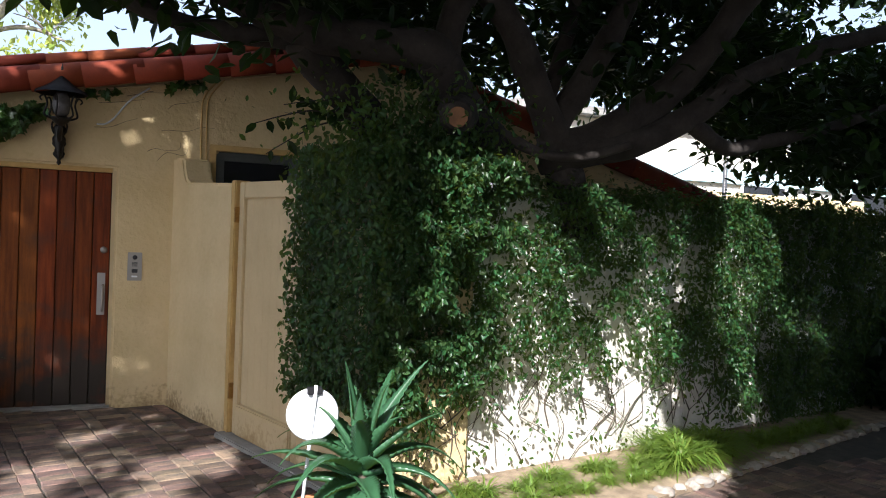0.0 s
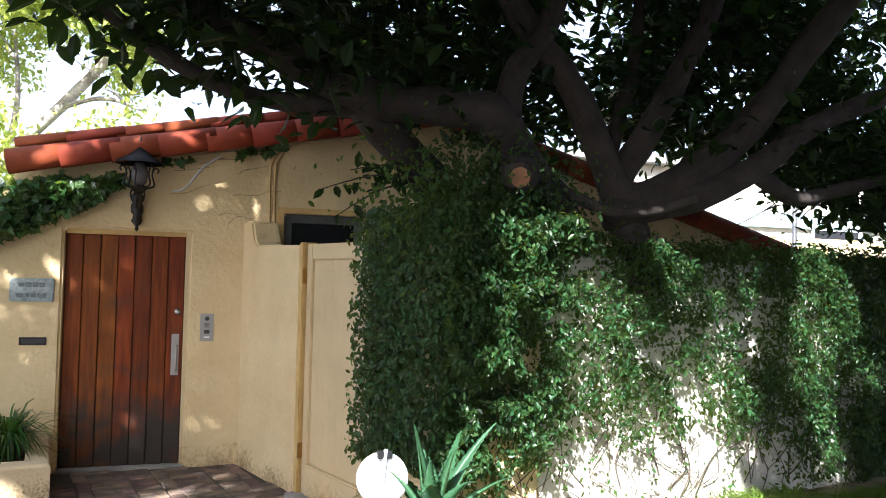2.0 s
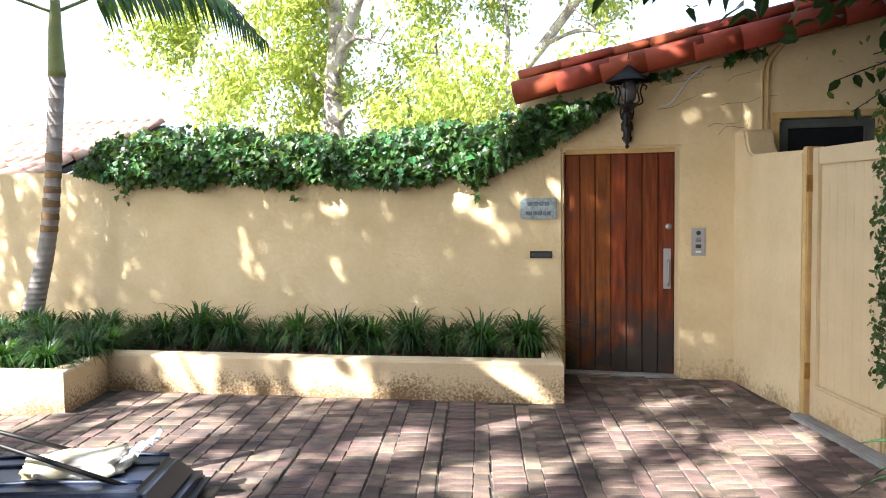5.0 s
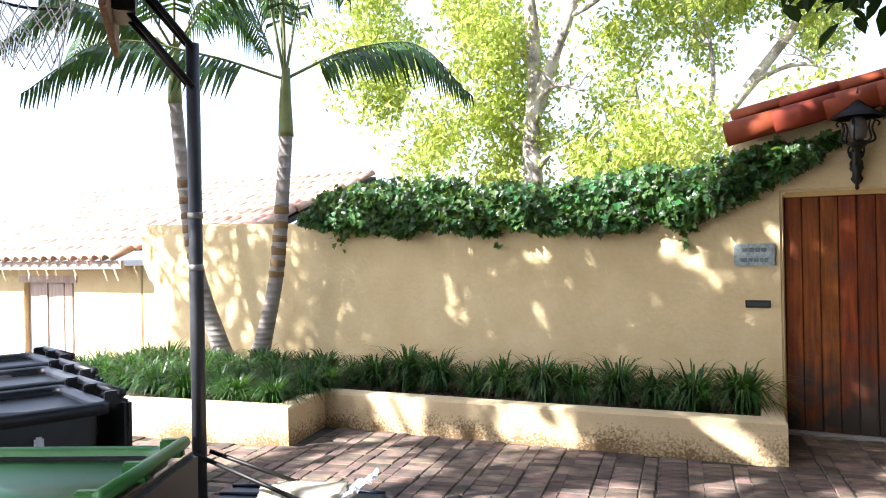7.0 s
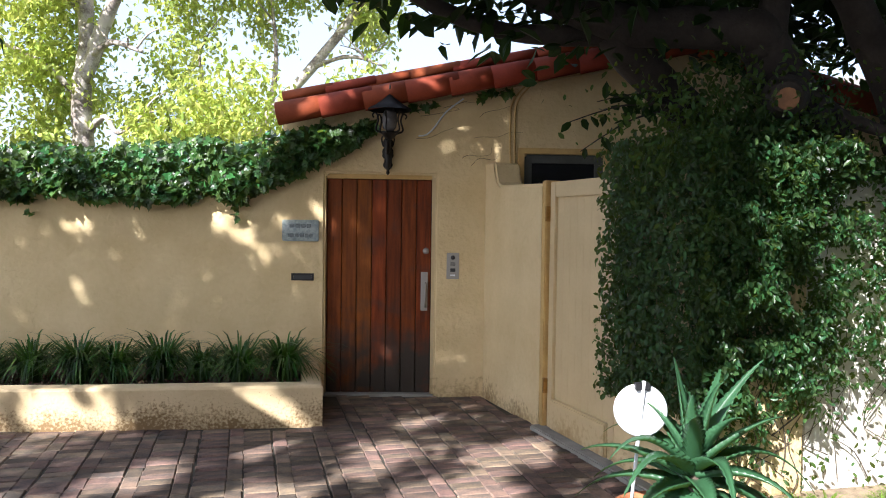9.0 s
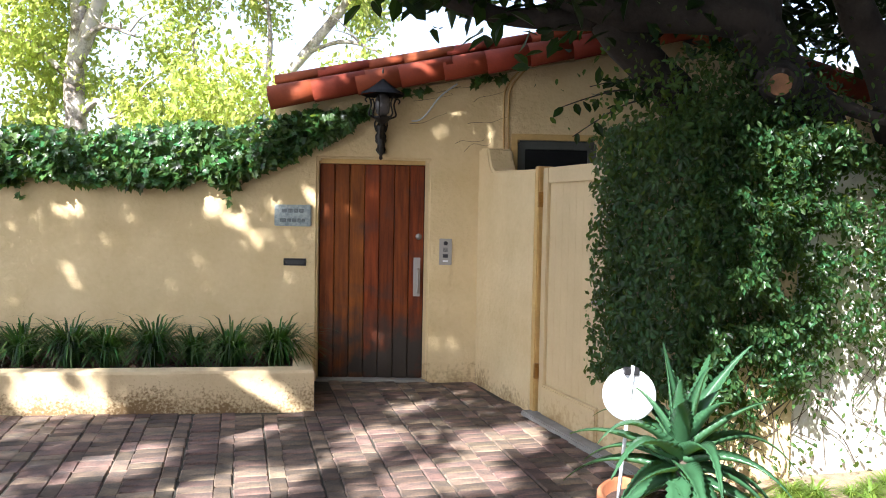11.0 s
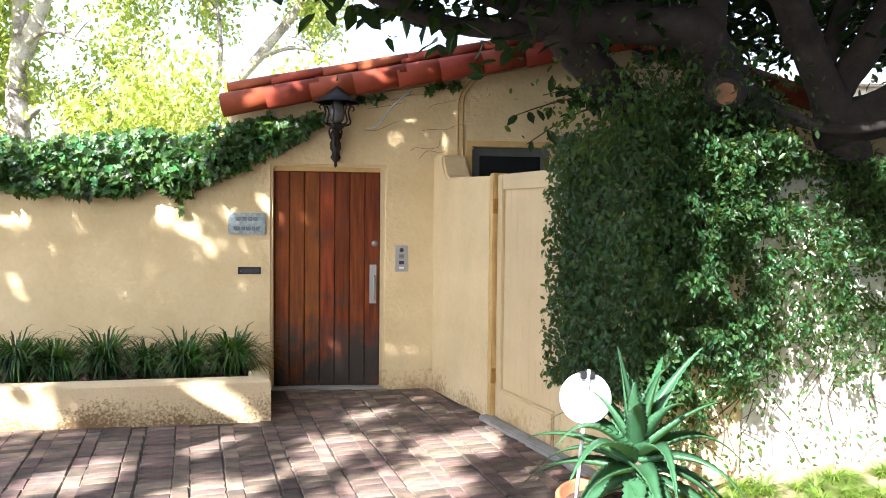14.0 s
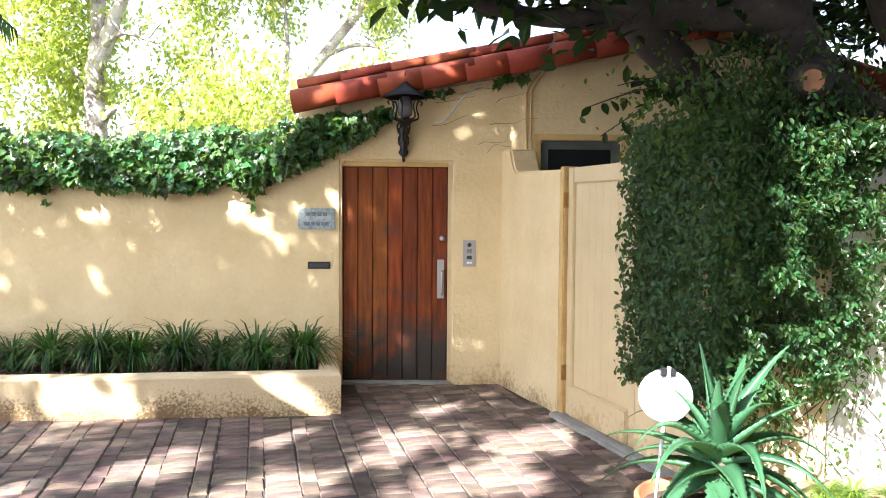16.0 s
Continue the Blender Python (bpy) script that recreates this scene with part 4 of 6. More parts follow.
def build_top_ivy():
    rng = np.random.default_rng(8)
    ivy = thing("ivy_on_wall", (-2.5, 0, 2.0), "bright green ivy spilling over the yellow wall top", "ivy")
    n = 12500
    x = rng.uniform(-5.25, 0.45, n)
    t = rng.random(n)
    hang = np.array([0.10 * noise.noise((a * 2.2, 0, 4)) + 0.07 * noise.noise((a * 7, 0, 7)) for a in x])
    rise = np.interp(x, (-5.25, -4.9, -4.2, -3.1, -2.45, -1.55, -0.7, -0.1, 0.2, 0.45), (2.05, 2.38, 2.42, 2.36, 2.24, 2.36, 2.36, 2.52, 2.55, 2.55))
    base = np.interp(x, (-5.25, -4.5, -1.0, -0.75, -0.3, 0.15, 0.45), (2.0, 1.86, 1.80, 1.84, 2.05, 2.3, 2.5)) + hang
    z = base + (rise + hang * 1.4 - base) * t
    y = np.where(z < 2.0 + np.interp(x, (-1, 0), (0, 0.4)), -0.05 - 0.16 * rng.random(n), rng.uniform(-0.2, 0.3, n))
    y = np.where(x > -0.4, -0.03 - 0.12 * rng.random(n), y)
    P = np.stack([x, y, z], -1)
    # stray runners that hang lower
    R = [np.stack([np.full(14, a) + rng.normal(0, 0.05, 14), -0.05 - 0.05 * rng.random(14), rng.uniform(1.66, 1.9, 14)], -1) for a in (-4.75, -2.7, -0.8)]
    q = rng.uniform(0.45, 2.0, 120)
    R += [np.stack([q, -0.04 - 0.06 * rng.random(120), np.array([roof_z(a) for a in q]) - 0.14 - 0.06 * rng.random(120)], -1)[(np.sin(q * 9) > 0.2)]]
    P = np.concatenate([P, *R])
    P = P[~sunlit(P, WALL_GAPS)]
    N = rng.normal(size=P.shape) * 0.55 + (0, -0.8, 0.55)
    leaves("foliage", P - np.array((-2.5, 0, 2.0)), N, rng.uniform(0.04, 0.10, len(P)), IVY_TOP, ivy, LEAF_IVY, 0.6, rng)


build_top_ivy()


# ---- far trees ----
def far_tree(foot, trunk, limbs, reach, seed, count, r0):
    """A garden tree: pale trunk and limbs, and hanging sprays of leaves with sky between them."""
    rng = np.random.default_rng(seed)
    t = thing("garden_tree", foot, "tall tree with pale mottled bark and light green foliage", "tree")
    part("trunk", tube(trunk, r0, r0 * 0.45, 12, rough=0.25), PALE_BARK, t, "pale mottled bark", True)
    for pts, r in limbs:
        part("limb", tube(pts, r, r * 0.4, 8, rough=0.3), PALE_BARK, t, smooth=True)
        for q in range(3):
            a = Vector(pts[-1]).lerp(Vector(pts[-2]), rng.random())
            e = a + Vector((rng.normal(0, 0.5), rng.normal(0, 0.4), rng.uniform(0.1, 0.7)))
            part("twig", tube([tuple(a), tuple(a.lerp(e, 0.5) + Vector((0, 0, 0.08))), tuple(e)], r * 0.35, 0.008, 6), PALE_BARK, t, smooth=True)
    x0, x1, z0, z1 = reach
    P, n = [], 0
    while n < count:
        c = np.array((rng.uniform(x0, x1), rng.normal(0, 0.9), rng.uniform(z0, z1)))
        if noise.noise((c[0] * 0.62 + seed, c[1] * 0.2, c[2] * 0.5)) + 0.5 * noise.noise((c[0] * 1.5, c[1] * 0.3, c[2] * 1.1 + seed)) < 0.1:
            continue
        P.append(rng.normal(c, (0.19, 0.19, 0.22), (34, 3)))
        n += 1
    P = np.concatenate(P)
    leaves("crown", P, rng.normal(size=P.shape) + (0, -0.2, 0.6), rng.uniform(0.09, 0.19, len(P)), FARLEAF, t, droop=0.9, rng=rng)


PALE_BARK = mat("pale_mottled_bark", (0.52, 0.47, 0.42), 0.85, (0.16, 0.13, 0.11), 3.5, 30, 0.6, 0.01, spread=1.6)
far_tree((-5.4, 7.5, 0), [(0.1, 0, -0.5), (0.05, 0, 2.0), (-0.1, 0, 3.8), (0.0, 0, 5.2), (-0.15, 0, 7.8)],
         [([(-0.05, 0, 4.2), (0.35, -0.1, 5.2), (0.85, -0.2, 6.2), (1.5, -0.3, 7.6)], 0.16), ([(0, 0, 4.6), (0.6, -0.4, 4.85), (1.25, -0.6, 4.65)], 0.08),
          ([(0.05, 0, 3.3), (0.5, -0.4, 3.5), (0.8, -0.5, 3.2), (1.3, -0.5, 3.6)], 0.07), ([(-0.1, 0, 3.9), (-0.9, -0.2, 4.6), (-1.9, -0.4, 5.0)], 0.07),
          ([(0, 0, 5.4), (-0.9, 0, 6.3), (-2.2, 0.2, 6.9)], 0.08), ([(0.85, -0.2, 6.2), (1.6, -0.3, 6.5), (2.4, -0.4, 7.3)], 0.06)], (-4.3, 3.4, 2.7, 8.4), 21, 900, 0.25)
far_tree((-2.6, 9.0, 0), [(-0.7, 0, -0.5), (-0.5, 0, 2.4), (0.2, 0, 3.7), (1.3, -0.2, 4.9), (2.5, -0.4, 6.4)],
         [([(0.3, 0, 3.8), (0.5, -0.3, 4.9), (0.4, -0.3, 6.2)], 0.07), ([(1.2, -0.2, 4.8), (2.0, -0.4, 5.0), (2.7, -0.5, 4.8)], 0.06), ([(-0.4, 0, 2.8), (-0.9, -0.2, 3.9), (-1.1, -0.2, 5.2)], 0.07)], (-1.8, 2.9, 3.6, 8.6), 22, 430, 0.17)


# ---- palms ----
def build_palm(foot, lean, height, seed, fronds):
    rng = random.Random(seed)
    p = thing("palm_tree", foot, "slim ringed palm leaning from the planter", "palm", group="palms in the planter")
    line = spline([(0, 0, -0.1), (lean * 0.3, 0, height * 0.13), (lean * 0.72, 0, height * 0.45), (lean, 0, height)], 12)
    bm = bmesh.new()
    rings = []
    n = 14
    for i, c in enumerate(line):
        f = i / (len(line) - 1)
        r = 0.078 + 0.085 * (1 - f) ** 2.6
        for dz, k in ((-0.004, 1.0), (0.0, 1.05), (0.008, 1.0)):
            rings.append([bm.verts.new((c.x + r * k * math.cos(a), c.y + r * k * math.sin(a), c.z + dz)) for a in (2 * math.pi * q / n for q in range(n))])
    for a, b in zip(rings, rings[1:]):
        for k in range(n):
            bm.faces.new((a[k], a[(k + 1) % n], b[(k + 1) % n], b[k]))
    part("trunk", bm, PALM_BARK, p, "grey ringed trunk", True)
    top = Vector((lean, 0, height))
    for q in range(6):
        f = 0.64 + 0.035 * q
        c = line[int(f * (len(line) - 1))].lerp(line[int(f * (len(line) - 1)) + 1], (f * (len(line) - 1)) % 1)
        r = 0.078 + 0.085 * (1 - f) ** 2.6
        part("leaf_scar", lathe([(r + 0.001, -0.03), (r + 0.005, -0.02), (r + 0.005, 0.03 + 0.01 * (q % 3)), (r + 0.001, 0.05 + 0.01 * (q % 3))], 14, at=tuple(c)), PALM_SCAR, p, "ochre-brown leaf scar", True)
    part("crownshaft", tube([top + Vector((0, 0, -0.03)), top + Vector((0, 0, 0.4)), top + Vector((0.02, 0, 0.75))], 0.088, 0.045, 12), PALM_SHEATH, p, "green leaf sheath", True)
    for a, ln, rise in fronds:
        d = Vector((math.cos(radians(a)), math.sin(radians(a)), 0))
        s = top + Vector((0, 0, 0.62))
        rib = spline([s, s + d * ln * 0.35 + Vector((0, 0, rise * 0.75)), s + d * ln * 0.75 + Vector((0, 0, rise)), s + d * ln * 1.05 + Vector((0, 0, rise - 0.55))], 16)
        V, F = [], []
        side = Vector((-d.y, d.x, 0))
        for i in range(9, len(rib)):
            g = (rib[i] - rib[i - 1]).normalized()
            for sg in (-1, 1):
                b0 = rib[i]
                w = 0.62 * math.sin(math.pi * min(1, 0.18 + 0.72 * i / len(rib))) * rng.uniform(0.85, 1.1)
                tip = b0 + side * sg * w * 0.45 + g * w * 0.35 + Vector((0, 0, -w * rng.uniform(0.65, 0.95)))
                o = g * 0.026
                mid = b0.lerp(tip, 0.45) + side * sg * 0.06 + Vector((0, 0, 0.06))
                c = len(V)
                V += [b0 - o * 0.5, b0 + o * 0.5, mid + o, mid - o, tip]
                F += [(c, c + 1, c + 2, c + 3), (c + 3, c + 2, c + 4)]
        fr = raw("frond", [tuple(v) for v in V], F, PALM_LEAF, p)
        part("rib", tube([tuple(q) for q in rib[::6]], 0.018, 0.006, 6), PALM_SHEATH, fr, smooth=True)


build_palm((-5.72, -0.5, 0.25), 0.58, 2.75, 1, [(48, 2.1, 0.5), (228, 2.5, 0.3), (80, 0.9, 1.7), (250, 0.8, 1.7), (310, 0.8, 1.8), (140, 1.0, 1.6)])
build_palm((-5.95, -0.55, 0.25), -0.92, 3.3, 2, [(10, 1.6, 0.9), (180, 2.0, 0.6), (90, 1.6, 0.9), (270, 1.6, 0.8), (230, 1.8, 0.5), (320, 1.5, 1.0)])


# ---- things at the door ----
PLAQUE_INK = mat("worn_dark_lettering", (0.12, 0.14, 0.14), 0.8, (0.24, 0.28, 0.28), 30, 120, 0.4, 0.002)


def build_plaque():
    p = thing("name_plaque", (-0.23, 0, 1.55), "grey-green mottled stone plaque with worn raised lettering", "plaque")
    part("slab", boxed(-0.17, 0.17, -0.028, 0.0, -0.1, 0.1, bevel=0.008), GRANITE, p)
    for x0, x1, z in ((-0.10, -0.055, 0.045), (-0.045, 0.0, 0.045), (0.01, 0.05, 0.045), (0.06, 0.1, 0.045), (-0.115, -0.06, -0.045), (-0.05, -0.015, -0.045), (-0.005, 0.035, -0.045), (0.045, 0.075, -0.045), (0.085, 0.115, -0.045)):
        part("bar", boxed(x0, x1, -0.032, -0.026, z - 0.018, z + 0.018, bevel=0.006, seg=1), PLAQUE_INK, p, "dark worn bar")


def build_mail_slot():
    m = thing("mail_slot", (-0.21, 0, 1.115), "small dark metal letter slot set in the plaster", "letter slot")
    part("frame", plate([(-0.105, -0.034), (0.105, -0.034), (0.105, 0.034), (-0.105, 0.034)], [[(-0.085, -0.018), (-0.085, 0.018), (0.085, 0.018), (0.085, -0.018)]], -0.008, 0.012, 0.002), IRON, m)
    part("flap", boxed(-0.084, 0.084, -0.003, 0.003, -0.018, 0.018), BLACK_PLASTIC, m)


def build_intercom():
    m = thing("intercom", (1.2, 0, 1.235), "brushed steel door intercom panel", "intercom")
    part("panel", boxed(-0.059, 0.059, -0.012, 0.0, -0.124, 0.124, bevel=0.003), STEEL, m)
    bm = lathe([(0.02, 0), (0.02, 0.006), (0.012, 0.01), (0, 0.011)], 16)
    bmesh.ops.transform(bm, matrix=Matrix.Translation((0, -0.012, 0.08)) @ pose(0, 0, 0, 90, 0, 0), verts=bm.verts)
    part("camera_eye", bm, BLACK_PLASTIC, m, "black glass eye", True)
    for k in range(5):
        part("speaker_slit", boxed(-0.022, 0.022, -0.0135, -0.011, 0.002 + k * 0.008, 0.006 + k * 0.008), BLACK_PLASTIC, m)
    part("button", boxed(-0.024, 0.024, -0.016, -0.012, -0.055, -0.022, bevel=0.002), BLACK_PLASTIC, m, "black call button")
    part("name_strip", boxed(-0.024, 0.024, -0.014, -0.012, -0.095, -0.08), WHITE_PLASTIC, m, "pale strip")


def build_lantern():
    m = thing("wall_lantern", (0.58, 0, 0), "black wrought-iron wall lantern with scalloped hood", "lantern")
    c = Vector((0.02, -0.26, 0))
    bm = bmesh.new()
    n = 32
    rings = []
    for r, z in ((0.015, 2.80), (0.04, 2.765), (0.075, 2.735), (0.13, 2.695), (0.185, 2.665), (0.195, 2.645)):
        ring = []
        for k in range(n):
            a = 2 * math.pi * k / n
            s = 1 + (0.03 if k % 2 else -0.03) * (r > 0.15)
            ring.append(bm.verts.new((c.x + r * s * math.cos(a), c.y + r * s * math.sin(a), z)))
        rings.append(ring)
    for a, b in zip(rings, rings[1:]):
        for k in range(n):
            bm.faces.new((a[k], a[(k + 1) % n], b[(k + 1) % n], b[k]))
    bm.faces.new(rings[0])
    bmesh.ops.solidify(bm, geom=list(bm.faces), thickness=0.006)
    part("hood", bm, IRON, m, "scalloped conical hood", True)
    part("finial", lathe([(0.016, 2.79), (0.024, 2.81), (0.012, 2.825), (0.018, 2.84), (0.006, 2.87), (0.0, 2.90)], 12, at=(c.x, c.y, 0)), IRON, m, smooth=True)
    part("globe", lathe([(0.03, 2.46), (0.06, 2.49), (0.07, 2.55), (0.065, 2.61), (0.045, 2.655)], 18, at=(c.x, c.y, 0)), LAMP_GLASS, m, "smoky seeded glass", True)
    part("cup", lathe([(0.012, 2.38), (0.05, 2.41), (0.075, 2.44), (0.08, 2.455), (0.03, 2.46)], 16, at=(c.x, c.y, 0)), IRON, m, smooth=True)
    for k in range(6):
        a = 2 * math.pi * k / 6 + 0.3
        e = Vector((math.cos(a), math.sin(a), 0))
        bm = tube([c + e * 0.07 + Vector((0, 0, 2.44)), c + e * 0.125 + Vector((0, 0, 2.47)), c + e * 0.105 + Vector((0, 0, 2.56)), c + e * 0.13 + Vector((0, 0, 2.62)), c + e * 0.16 + Vector((0, 0, 2.60)), c + e * 0.145 + Vector((0, 0, 2.575))], 0.009, 0.006, 6)
        part("scroll", bm, IRON, m, smooth=True)
    part("arm", tube([c + Vector((0, 0, 2.39)), c + Vector((-0.01, 0.06, 2.32)), Vector((0.0, -0.08, 2.27)), Vector((0, -0.02, 2.36))], 0.02, 0.016, 8), IRON, m, smooth=True)
    part("back_plate", boxed(-0.035, 0.035, -0.02, -0.002, 2.14, 2.44, bevel=0.006), IRON, m)
    for sx in (-1, 1):
        for z, r in ((2.38, 0.085), (2.27, 0.07), (2.18, 0.05)):
            pts = [(sx * (0.02 + r * q * math.sin(q * 5.2)), -0.05 - 0.05 * q, z + r * q * math.cos(q * 5.2)) for q in (0.2, 0.4, 0.6, 0.8, 1.0, 1.2)]
            part("scroll", tube(pts, 0.010, 0.007, 6), IRON, m, smooth=True)
    part("bracket_body", lathe([(0.0, 2.12), (0.03, 2.16), (0.022, 2.2), (0.05, 2.27), (0.035, 2.33), (0.055, 2.38), (0.02, 2.42)], 10, at=(0, -0.09, 0)), IRON, m, "cast leaf-shaped bracket", True)
    part("drop", lathe([(0.0, 2.075), (0.018, 2.095), (0.012, 2.12), (0.028, 2.145), (0.02, 2.18)], 12, at=(0, -0.05, 0)), IRON, m, smooth=True)


LAMP_GLASS = mat("smoky_glass", (0.16, 0.15, 0.15), 0.15, (0.09, 0.085, 0.085), 20, 60, 0.2, 0.003)
build_plaque()
build_mail_slot()
build_intercom()
build_lantern()


def build_cables():
    c = thing("wall_cable", (0, 0, 0), "pale cable stapled to the plaster under the tiles", "cable")
    part("cable", tube([(1.28, -0.012, roof_z(1.28) - 0.16), (1.12, -0.014, 2.68), (1.0, -0.016, 2.52), (0.93, -0.016, 2.46), (0.86, -0.014, 2.45)], 0.009, 0.008, 6), WHITE_PLASTIC, c, smooth=True)
    part("cable", tube([(0.9, -0.012, roof_z(0.9) - 0.13), (1.5, -0.014, roof_z(1.5) - 0.14), (2.2, -0.012, roof_z(2.2) - 0.13), (2.8, -0.012, roof_z(2.8) - 0.13)], 0.010, 0.010, 6), GATE_PAINT, c, smooth=True)
    d = thing("conduit", (0, 0, 0), "two thin painted conduits down the wall", "conduit")
    for dx in (0.0, 0.045):
        part("pipe", tube([(1.86 + dx, -0.012, roof_z(1.9) - 0.14), (1.74 + dx, -0.013, 2.78), (1.72 + dx, -0.013, 2.6), (1.73 + dx, -0.013, 2.1)], 0.008, 0.008, 6), PLASTER_TRIM, d, smooth=True)
    v = thing("dry_vine", (0, 0, 0), "dry brown vine stems clinging to the wall", "vine")
    rng = random.Random(6)
    for k in range(7):
        x, z = rng.uniform(0.8, 1.6), rng.uniform(2.2, 2.75)
        pts = [(x + q * 0.09 * rng.uniform(0.6, 1.4), -0.008, z + rng.uniform(-0.03, 0.03) + 0.02 * q) for q in range(5)]
        part("stem", tube(pts, 0.0022, 0.001, 5, steps=3), STEM, v)


build_cables()


# ---- planting ----
def clump_mesh(seed, blades, height, reach, material=None):
    rng = np.random.default_rng(seed)
    V, F = [], []
    for k in range(blades):
        a = rng.uniform(0, 2 * math.pi)
        d = np.array((math.cos(a), math.sin(a), 0))
        s = np.array((-d[1], d[0], 0))
        h, r = height * rng.uniform(0.6, 1.15), reach * rng.uniform(0.3, 1.25)
        f = d * rng.uniform(0, 0.06)
        w = rng.uniform(0.006, 0.011)
        droop = rng.uniform(0.8, 1.4)
        c = len(V)
        for t in (0, 0.35, 0.65, 0.88, 1.0):
            p = f + d * r * t ** 1.5 + np.array((0, 0, h * (1.9 * t - 1.35 * droop * t * t)))
            ww = w * (1 - t ** 3 * 0.95)
            V += [tuple(p - s * ww), tuple(p + s * ww)]
        F += [(c + 2 * q, c + 2 * q + 1, c + 2 * q + 3, c + 2 * q + 2) for q in range(4)]
    me = bpy.data.meshes.new("blades")
    me.from_pydata(V, [], F)
    me.materials.append(material or GRASS)
    return me


CLUMPS = [clump_mesh(s, 300, 0.42, 0.36) for s in (1, 2, 3)]
TUFTS = [clump_mesh(s, 150, 0.30, 0.34, FRINGE) for s in (4, 5, 6)]


def clump(x, y, z, s, k, label="arching dark green strap-leaf clump in the planter", group="strap-leaf clumps in the planter"):
    ob = new("grass_clump", CLUMPS[k % 3])
    ob.matrix_basis = pose(x, y, z, 0, 0, 67 * k) @ Matrix.Diagonal((s, s, s, 1))
    tagged(ob, label, "grass clump", group)


rng = random.Random(12)
k = 0
for i in range(11):
    clump(-0.26 - i * 0.345 + rng.uniform(-0.04, 0.04), -0.62 - 0.02 * i + rng.uniform(-0.05, 0.05), 0.25, (1.0 if i % 5 != 2 else 0.8) * rng.uniform(1.0, 1.2), k)
    k += 1
for x in np.arange(-4.05, -7.2, -0.34):
    for row in range(4):
        y = -0.75 - row * 0.42
        if y > -2.1 - 0.2 * (-4 - x) or x < -4.2:
            clump(x + rng.uniform(-0.08, 0.08), y + rng.uniform(-0.08, 0.08), 0.24, rng.uniform(0.8, 1.0), k)
            k += 1
for i in range(84):
    f = (i // 2) / 41
    x, y = 2.72 + f * 4.6, -3.24 + f * 1.05 + (0.10 if i % 2 else -0.17 * (1 - f))
    ob = new("grass_clump", TUFTS[i % 3])
    g = rng.uniform(0.75, 0.95) if 0.44 < f < 0.6 else rng.uniform(0.26, 0.5)
    ob.matrix_basis = pose(x + rng.uniform(-0.07, 0.07), y + rng.uniform(-0.08, 0.06), 0.01, 0, 0, 67 * i) @ Matrix.Diagonal((g, g, g * 0.9, 1))
    tagged(ob, "bright arching grass clump at the foot of the ivy wall", "grass clump", "grass clumps along the garden wall")

bm = bmesh.new()
strip = [(2.5, -3.25), (3.75, -3.52), (5.0, -3.15), (6.2, -2.75), (7.6, -2.3), (8.6, -1.9), (8.6, -1.4), (2.5, -2.8)]
lo = [bm.verts.new((x, y, -0.02)) for x, y in strip]
hi = [bm.verts.new((x, y, 0.022)) for x, y in strip]
bm.faces.new(hi)
for i in range(len(strip)):
    bm.faces.new((lo[i], lo[(i + 1) % len(strip)], hi[(i + 1) % len(strip)], hi[i]))
tagged(part("soil_strip", bm, DRY_SOIL), "narrow soil bed along the garden wall", "soil", kind="structure")


def build_stones():
    rng = random.Random(31)
    x, i = 3.3, 0
    while x < 7.8:
        bm = bmesh.new()
        bmesh.ops.create_icosphere(bm, subdivisions=3, radius=1.0)
        s = (rng.uniform(0.035, 0.085), rng.uniform(0.035, 0.055), rng.uniform(0.022, 0.042))
        o = Vector((rng.uniform(0, 50), 0, 0))
        for v in bm.verts:
            v.co *= 1 + 0.38 * noise.noise(v.co * 1.3 + o)
            v.co = Vector((v.co.x * s[0], v.co.y * s[1], v.co.z * s[2] + s[2] * 0.5))
        ob = part("border_stone", bm, STONE, smooth=True)
        ob.matrix_basis = pose(x, -3.64 + (x - 3.3) * 0.315 + rng.uniform(-0.02, 0.02), 0.0, 0, 0, rng.uniform(0, 180))
        tagged(ob, "rounded pale river stone edging the soil bed", "stone", "border stones")
        x += s[0] * 2.0 + 0.02
        i += 1


build_stones()


